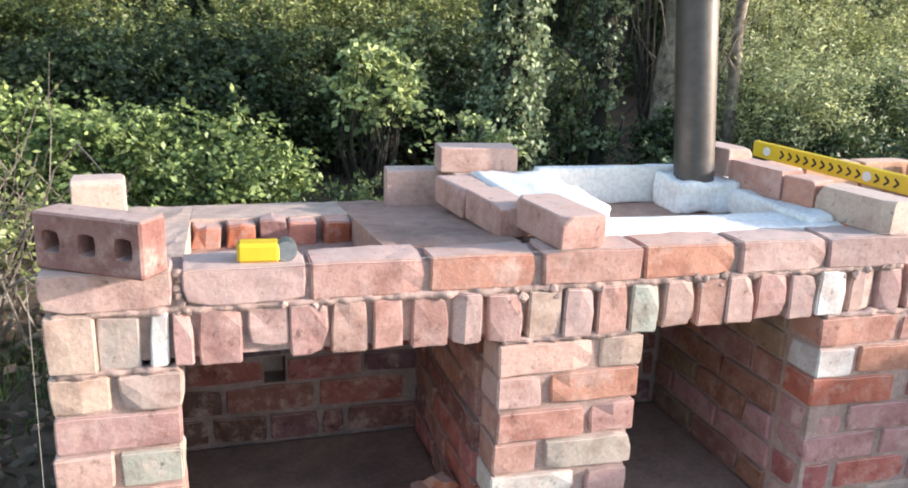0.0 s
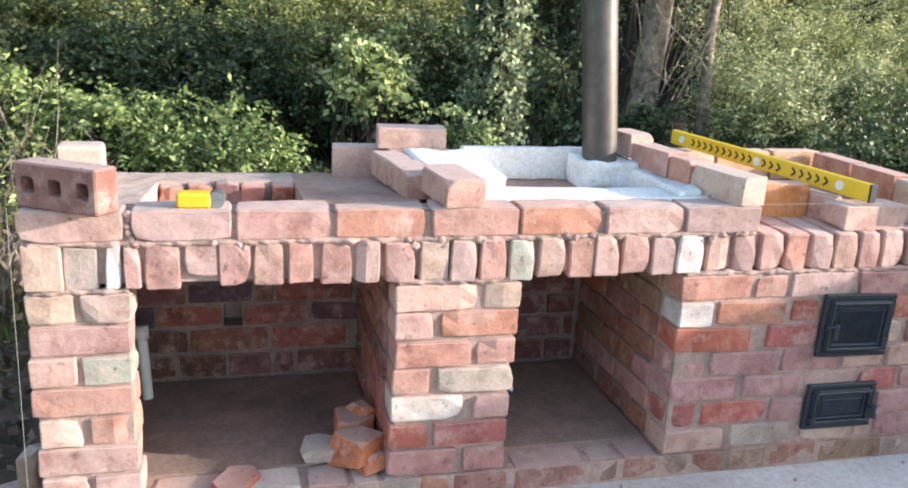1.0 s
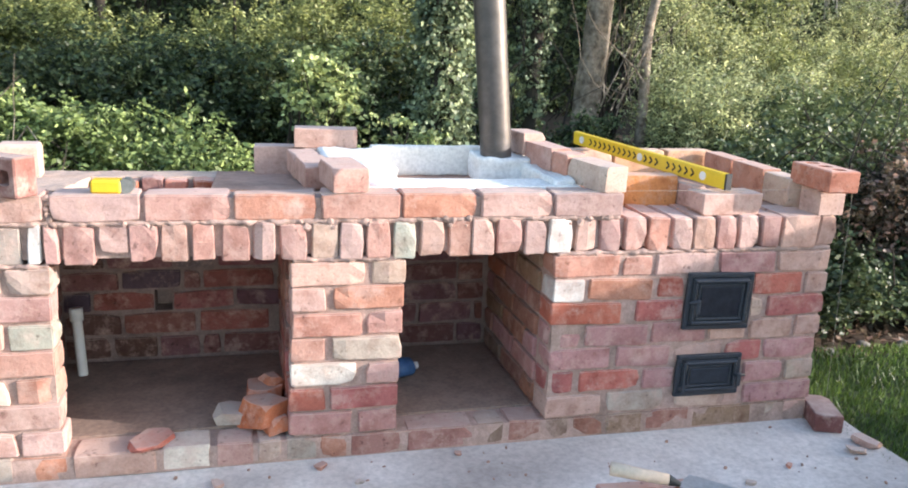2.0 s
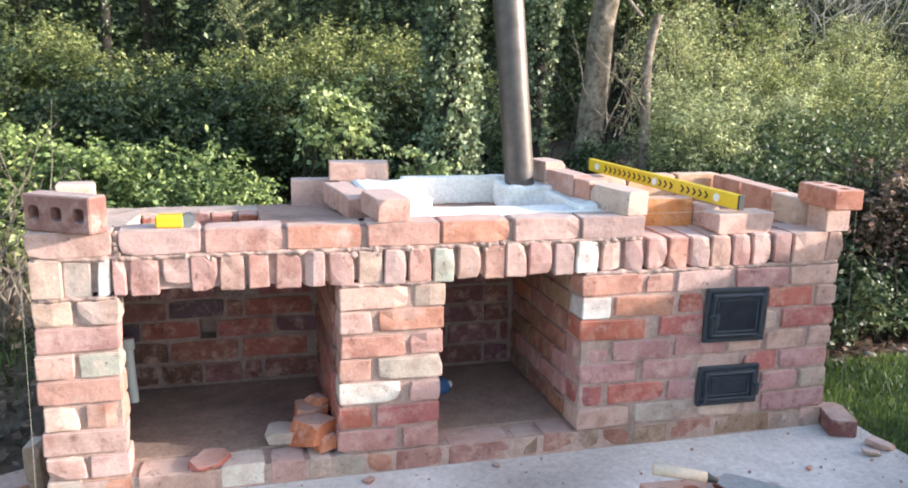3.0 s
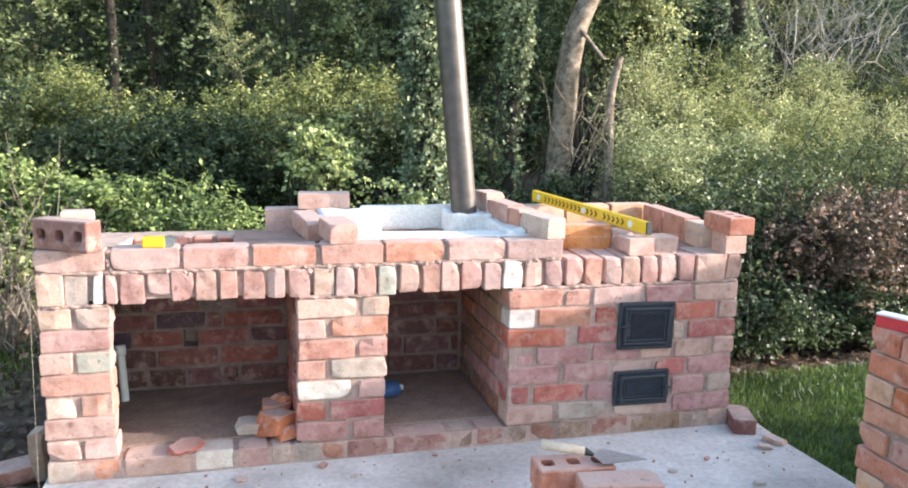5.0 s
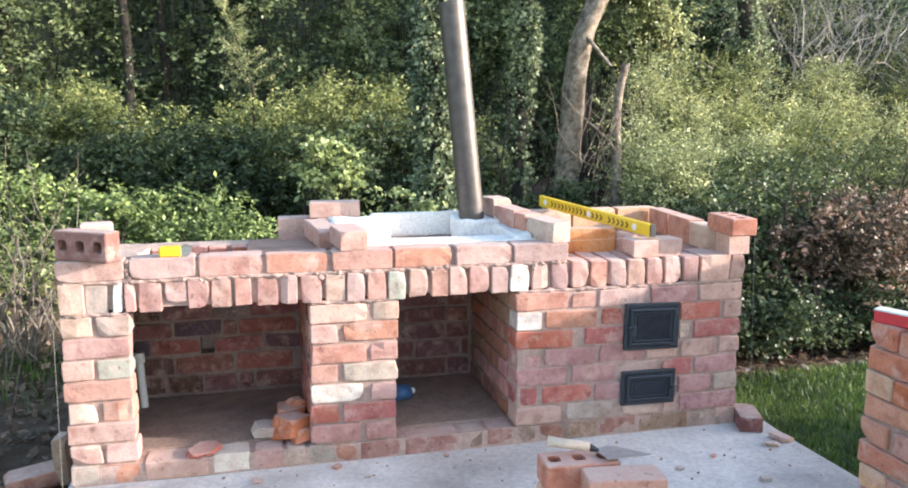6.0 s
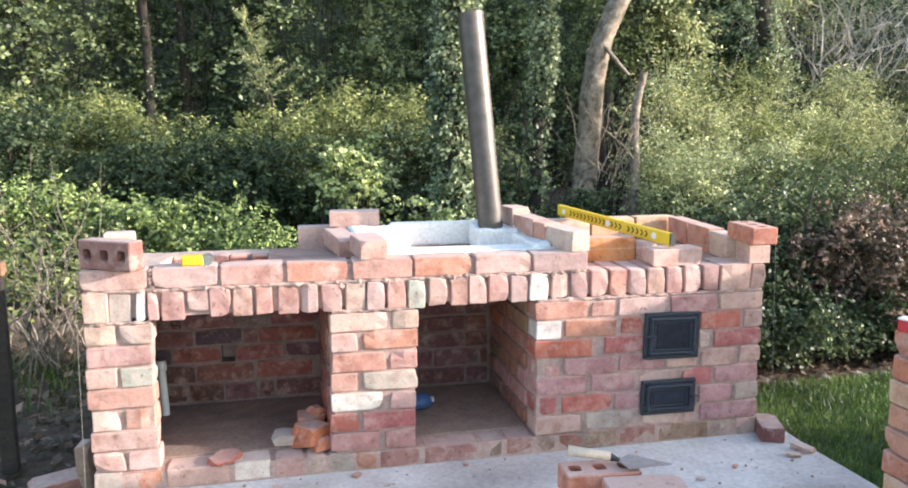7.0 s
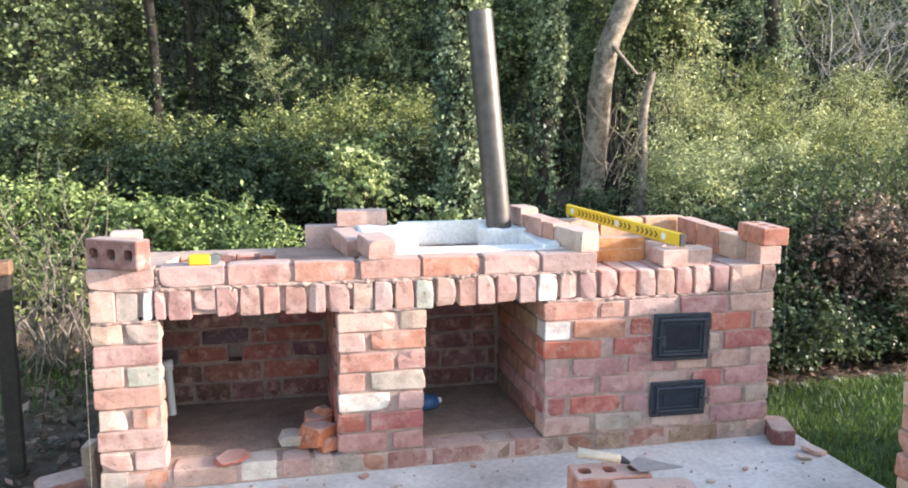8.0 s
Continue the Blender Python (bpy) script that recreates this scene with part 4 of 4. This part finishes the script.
# near shrubs
for k, (x, y, z, sx, sz) in enumerate(((-1.5, 2.9, 0.55, 0.5, 0.32), (-0.85, 2.85, 0.52, 0.5, 0.30), (-0.2, 2.85, 0.45, 0.45, 0.28), (0.38, 2.8, 0.36, 0.35, 0.26))):
    shrub("sunlit leafy shrub with fresh green leaves", (x, y, z), (sx, 0.35, sz), LEAF_BRIGHT, 0.036, 560, 11 + k, 0.10, 40, 2, length=0.20, rise=0.9, aspect=0.55)
shrub("loose shrub with larger glossy leaves lit by the sun", (1.17, 3.25, 0.86), (0.32, 0.25, 0.27), LEAF_GLOSSY, 0.050, 190, 13, 0.08, 30, 2, length=0.13, steps=5, rise=0.3)
shrub("sparse sunlit seedling leaves at the foot of the ivy", (1.75, 3.0, 0.55), (0.3, 0.2, 0.22), LEAF_GLOSSY, 0.040, 90, 17, 0.07, 18, 2, length=0.12, steps=5)
shrub("twiggy sunlit weed with yellowish leaves beside the wall", (-0.55, 1.7, 0.42), (0.3, 0.25, 0.3), LEAF_BANK, 0.034, 150, 15, 0.1, 26, 1, bark=BARK, length=0.2)
shrub("twiggy sunlit weed with yellowish leaves beside the wall", (-1.0, 1.9, 0.45), (0.4, 0.3, 0.35), LEAF_BANK, 0.036, 220, 16, 0.12, 26, 1, bark=BARK, length=0.2)
feathery("young conifer with feathery arching sprays above the brambles", (0.66, 4.95, 1.45), 0.78, 18)
shrub("low dark shrub behind the barbecue", (1.1, 2.3, 0.15), (0.6, 0.3, 0.25), LEAF_DEEP, 0.035, 520, 14, 0.12, 40)
shrub("dark shaded undergrowth behind the flue", (2.5, 3.9, 0.45), (0.6, 0.3, 0.6), LEAF_DARK, 0.042, 900, 19, 0.18, 50)
# bramble bank: shade painted as dark leaves below, sun as yellow-green ones above
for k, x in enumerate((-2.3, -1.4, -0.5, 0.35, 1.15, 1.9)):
    shrub("bramble bank of small leaves, shade put into their dark green", (x, 4.2 + 0.08 * k, (0.80 if k < 2 else 0.66) + 0.05 * (k % 2)), (0.6, 0.45, 0.50), LEAF_SHADE_TINT if k < 3 or k % 2 else LEAF_DEEP, 0.042, 1000, 20 + k, 0.18, 60, 2, length=0.2, aspect=0.5)
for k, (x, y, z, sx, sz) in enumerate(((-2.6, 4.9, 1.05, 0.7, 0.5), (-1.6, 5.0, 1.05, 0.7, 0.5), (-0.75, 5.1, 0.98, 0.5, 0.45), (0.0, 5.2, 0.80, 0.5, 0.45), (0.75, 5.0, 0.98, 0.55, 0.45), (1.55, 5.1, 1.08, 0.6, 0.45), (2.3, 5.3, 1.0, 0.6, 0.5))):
    shrub("bramble and honeysuckle bank, sun put into its yellow-green sprays", (x, y, z), (sx, 0.55, sz), LEAF_BANK, 0.040, 850, 26 + k, 0.17, 44, 2, length=0.26, rise=1.0, aspect=0.4, steps=9)
# right bank
for k, (x, y, z, sx, sz) in enumerate(((4.25, 4.0, 1.10, 0.55, 0.62), (5.1, 4.4, 1.18, 0.65, 0.62), (5.9, 4.9, 0.98, 0.6, 0.55), (6.8, 5.3, 1.2, 0.75, 0.6), (7.9, 5.8, 1.3, 0.9, 0.65),
                                       (3.75, 3.0, 0.72, 0.36, 0.40), (4.6, 3.4, 0.65, 0.6, 0.48), (5.6, 3.9, 0.7, 0.75, 0.55), (6.8, 4.4, 0.8, 0.9, 0.6))):
    shrub("pale feathery bush in sun", (x, y, z), (sx, 0.5, sz), LEAF_BANK if k % 3 == 1 else LEAF_PALE, 0.034, 820, 40 + k, 0.17, 36, 2, aspect=0.3, length=0.30, rise=0.9, steps=9)
# half shade across the right bank, painted as darker leaves
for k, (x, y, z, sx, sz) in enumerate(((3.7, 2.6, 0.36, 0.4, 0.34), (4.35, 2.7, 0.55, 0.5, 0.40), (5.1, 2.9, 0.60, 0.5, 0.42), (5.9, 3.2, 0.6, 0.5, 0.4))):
    shrub("low undergrowth with half shade put into its leaf green", (x, y, z), (sx, 0.3, sz), LEAF_DEEP, 0.036, 700, 55 + k, 0.15, 44, 2, length=0.2, rise=0.9, aspect=0.4)
for k, (x, y, z, sx, sz) in enumerate(((4.9, 5.7, 2.25, 0.7, 0.7), (6.9, 6.4, 2.5, 0.7, 0.6), (8.6, 6.8, 2.5, 0.9, 0.8))):
    shrub("thin yellow-green tree growth behind the bushes", (x, y, z), (sx, 0.4, sz), LEAF_PALE, 0.042, 480, 80 + k, 0.2, 40, 2, length=0.3)
shrub("dark ivy-covered thicket between the trees", (4.3, 5.6, 2.3), (0.8, 0.4, 0.7), LEAF_DEEP, 0.045, 800, 58, 0.2, 50, 2)
# dark leaves added to stand for shade on the lower trunk
shrub("dark undergrowth added for the shade at the pale trunk's foot", (2.95, 2.95, 0.45), (0.22, 0.15, 0.4), LEAF_SHADE_TINT, 0.034, 300, 59, 0.1, 24, 2)
# hedge with dry leaves; its shaded parts are painted with darker leaf colours
for k, (x, y, z, sx, sz, mat) in enumerate(((3.25, 1.3, 0.32, 0.4, 0.42, LEAF_SHADE_TINT), (3.9, 1.15, 0.36, 0.45, 0.42, LEAF_DRY), (3.3, 1.0, 0.14, 0.35, 0.14, LEAF_SHADE_TINT), (4.0, 0.98, 0.14, 0.4, 0.14, LEAF_SHADE_TINT), (3.75, 1.55, 0.5, 0.6, 0.4, LEAF_DEEP), (4.6, 1.2, 0.42, 0.5, 0.42, LEAF_DRY), (2.6, 1.9, 0.25, 0.6, 0.35, LEAF_DARK))):
    shrub("hedge plant with brown dry leaves" if mat is LEAF_DRY else "hedge plant with shade put into its dark green leaves", (x, y, z), (sx, 0.3, sz), mat, 0.030, 950, 60 + k, 0.13, 60, 2, length=0.15)


# trees
def ivy_tree(label, path, r, seed, ivy=1500, mat=DARK_BARK, wide=0.16):
    t = thing("tree", label, "tree", group="trees")
    pts = spline(path)
    trunk(t, pts, r, r * 0.8, mat)
    if ivy:
        g = np.random.default_rng(seed)
        c = []
        for _ in range(ivy):
            p = pts[int(g.integers(0, len(pts)))]
            a = g.uniform(0, 2 * math.pi)
            rr = r + abs(g.normal(0, wide * 0.5))
            c.append((p.x + math.cos(a) * rr, p.y + math.sin(a) * rr, p.z + g.uniform(-0.1, 0.1)))
        o = new("ivy", leaves_mesh("ivy", c, 0.034, LEAF_IVY, seed, 0.022, 9, 0.8, 0.1, 0.85))
        o.parent = t
        o["label"] = "climbing ivy leaves"
    return t


ivy_tree("tree trunk wrapped in glossy ivy", [(2.03, 3.2, -0.05), (2.0, 3.2, 1.0), (1.99, 3.2, 1.7), (2.03, 3.2, 2.6), (2.1, 3.2, 4.5)], 0.1, 51, 2800, wide=0.09)
ivy_tree("slim trunk wrapped in ivy", [(2.72, 3.5, -0.05), (2.75, 3.5, 1.4), (2.79, 3.5, 1.8), (2.79, 3.5, 2.3), (2.85, 3.5, 4.5)], 0.05, 52, 1000, wide=0.05)
ivy_tree("dark trunk with sparse ivy rising from the bushes", [(6.2, 5.5, -0.05), (6.17, 5.5, 1.7), (6.0, 5.5, 2.4), (5.8, 5.5, 5)], 0.09, 55, 900)
t3 = ivy_tree("bare pale trunk leaning over the garden", [(3.0, 3.2, -0.05), (3.04, 3.2, 0.8), (3.07, 3.2, 1.25), (3.095, 3.2, 1.54), (3.15, 3.2, 1.84), (3.27, 3.2, 2.13), (3.5, 3.2, 2.7), (3.9, 3.2, 4.5)], 0.098, 53, 0, BARK)
trunk(t3, spline([(3.13, 3.16, 1.86), (3.21, 3.06, 1.72), (3.287, 2.98, 1.60)], 8), 0.024, 0.015, BARK, "limb")
t4 = ivy_tree("broken pale stump of a slim tree", [(3.36, 3.0, -0.05), (3.37, 3.0, 0.8), (3.355, 3.0, 1.2), (3.37, 3.0, 1.4), (3.42, 3.0, 1.62)], 0.038, 54, 0, BARK)
for k, (x, y) in enumerate(((-2.4, 8.6), (-0.95, 8.3), (-0.55, 8.7), (3.4, 8.4), (5.0, 7.8), (7.4, 7.6))):
    ivy_tree("dark woodland tree trunk in shade", [(x, y, -0.05), (x + 0.1, y, 2), (x - 0.1, y, 5)], 0.065, 60 + k, 60)
# woodland behind; the gap's deep shade is painted with the darkest leaves
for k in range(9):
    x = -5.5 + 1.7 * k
    shrub("woodland foliage with deep shade put into its leaf colour", (x, 8.6 + 0.5 * (k % 2), 2.6), (1.3, 0.8, 2.6), LEAF_SHADE_TINT if -1.0 < x < 0.0 else LEAF_DARK, 0.07, 1300, 70 + k, 0.35, 60, 2, name="tree_foliage", spread=0.03, length=0.35, rise=0.0)
bm = bmesh.new()
seg = 40
ring = [(13 * math.sin(a), 13 * math.cos(a)) for a in (radians(-75 + 142 * q / seg) for q in range(seg + 1))]
lo = [bm.verts.new((x, y - 1, -0.3)) for x, y in ring]
hi = [bm.verts.new((x, y - 1, 7.5)) for x, y in ring]
for q in range(seg):
    bm.faces.new((lo[q], lo[q + 1], hi[q + 1], hi[q]))
# backdrop sheet coloured dark for the shaded depth of the woods
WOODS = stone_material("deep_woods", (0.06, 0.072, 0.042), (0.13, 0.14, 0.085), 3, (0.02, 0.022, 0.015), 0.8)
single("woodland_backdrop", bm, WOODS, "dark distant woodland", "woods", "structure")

# lawn grass
g = np.random.default_rng(3)
n = 40000
px, py = g.uniform(2.6, 4.6, n), g.uniform(-1.6, 0.62, n)
edge = 2.62 + 0.04 * np.sin(py * 9)
keep = px > edge
c = np.stack([px, py, np.full(n, -0.03)], axis=1)[keep]
m = len(c)
lean = g.normal(0, 0.012, (m, 2))
h = g.uniform(0.015, 0.042, m)
a = g.uniform(0, math.pi, m)
w = np.stack([np.cos(a), np.sin(a), np.zeros(m)], axis=1) * 0.003
tip = c + np.stack([lean[:, 0], lean[:, 1], h], axis=1)
v = np.stack([c - w, c + w, tip], axis=1).reshape(-1, 3)
me = bpy.data.meshes.new("grass")
me.from_pydata(v.tolist(), [], (np.arange(m * 3).reshape(-1, 3)).tolist())
me.materials.append(BLADE)
tagged(new("grass", me), "short green lawn grass blades", "grass", kind="stuff")


def tuft(label, centre, size, count, tall, seed):
    """Long arching blades of rough grass."""
    g = np.random.default_rng(seed)
    x, y = g.normal(centre[0], size[0], count), g.normal(centre[1], size[1], count)
    foot = np.stack([x, y, [ground_height(a, b) - 0.01 for a, b in zip(x, y)]], axis=1)
    turn = g.uniform(0, 2 * math.pi, count)
    out = np.stack([np.cos(turn), np.sin(turn), np.zeros(count)], axis=1)
    side = np.stack([-np.sin(turn), np.cos(turn), np.zeros(count)], axis=1) * 0.003
    high = tall * g.uniform(0.4, 1.2, (count, 1))
    knee = foot + out * high * 0.2 + (0, 0, 1) * high * 0.7
    tip = foot + out * high * 0.65 + (0, 0, 1) * high * 0.9
    v = np.stack([foot - side, foot + side, knee + side * 0.8, knee - side * 0.8, tip], axis=1).reshape(-1, 3)
    faces = [f for k in range(count) for f in ((5 * k, 5 * k + 1, 5 * k + 2, 5 * k + 3), (5 * k + 3, 5 * k + 2, 5 * k + 4))]
    me = bpy.data.meshes.new("rough_grass")
    me.from_pydata(v.tolist(), [], faces)
    me.materials.append(BLADE)
    tagged(new("rough_grass", me), label, "grass", kind="stuff")


tuft("tuft of long green grass on the soil behind the post", (-0.45, 1.5), (0.28, 0.2), 450, 0.12, 31)

# stone edging of the lawn
STONE = stone_material("edging_stone", (0.30, 0.28, 0.25), (0.19, 0.175, 0.15), 25, (0.12, 0.11, 0.08), 0.6, 0.006)
g = np.random.default_rng(8)
for k in range(90):
    x, y = g.uniform(2.62, 5.2), g.normal(0.66, 0.07)
    r = g.uniform(0.012, 0.04)
    bm = bmesh.new()
    bmesh.ops.create_icosphere(bm, subdivisions=2, radius=r)
    for v in bm.verts:
        v.co *= 1 + 0.35 * noise.noise(v.co.normalized() * 1.5 + Vector((k, 0, 0)))
        v.co.z *= 0.45
    o = single("edging_stone", bm, STONE, "pale rounded stone edging the lawn", "stone", group="edging stones", smooth=True)
    o.matrix_basis = pose(x, y, ground_height(x, y) + r * 0.3, 0, 0, k * 31)

# leaf litter and dry sticks on the soil
g = np.random.default_rng(9)
pts = np.stack([g.uniform(-1.6, 0.0, 2000), g.uniform(-1.0, 2.2, 2000), np.zeros(2000)], axis=1)
pts = pts[(pts[:, 0] < -0.08)]
pts[:, 2] = [ground_height(x, y) + 0.012 for x, y, _ in pts]
tagged(new("leaf_litter", leaves_mesh("leaf_litter", pts, 0.05, LEAF_DRY, 9, 0.02, 2, 0.0, 3.0)), "dry brown leaves lying on bare soil", "leaf litter", kind="stuff")
pts = np.stack([g.uniform(2.6, 5.5, 1500), g.uniform(0.55, 1.6, 1500), np.zeros(1500)], axis=1)
pts[:, 2] = [ground_height(x, y) + 0.012 for x, y, _ in pts]
tagged(new("leaf_litter", leaves_mesh("leaf_litter", pts, 0.04, LEAF_DRY, 10, 0.02, 2, 0.0, 3.0)), "dry brown leaves under the hedge", "leaf litter", kind="stuff")


def bare_twigs(label, centre, size, n, mat, seed, r=0.006):
    g = np.random.default_rng(seed)
    ob = thing("bare_branches", label, "branches", (centre[0], centre[1], 0))
    bm = bmesh.new()
    for _ in range(n):
        a = Vector((g.normal(0, size[0]), g.normal(0, size[1]), centre[2] + g.uniform(-1, 0.4) * size[2]))
        d = Vector((g.normal(0, 0.5), g.normal(0, 0.3), g.uniform(0.3, 1))).normalized()
        q = r * g.uniform(0.5, 1.6)
        for _ in range(5):
            e = a + d * g.uniform(0.08, 0.22)
            tube(bm, a, e, q, q * 0.8, 5, False)
            a, q = e, q * 0.8
            d = (d + Vector(g.normal(0, 0.25, 3))).normalized()
    tagged(part("twig_mass", bm, mat, ob), kind="stuff")


bare_twigs("grey leafless twigs among the trees", (7.6, 5.9, 2.1), (0.8, 0.3, 0.6), 220, TWIG, 91)
bare_twigs("dry pale stems beside the barbecue", (-0.55, 1.45, 0.3), (0.22, 0.2, 0.4), 55, BARK, 92, 0.004)
bare_twigs("tangle of pale dead vine against the trunk", (3.18, 2.98, 0.95), (0.09, 0.06, 0.3), 16, BARK, 95, 0.005)
bare_twigs("thin reddish hedge twigs", (4.3, 1.15, 0.35), (0.6, 0.15, 0.45), 150, DARK_BARK, 93, 0.004)
bare_twigs("thin stems hanging by the ivy trees", (2.45, 3.4, 0.9), (0.3, 0.1, 0.7), 30, DARK_BARK, 94, 0.005)
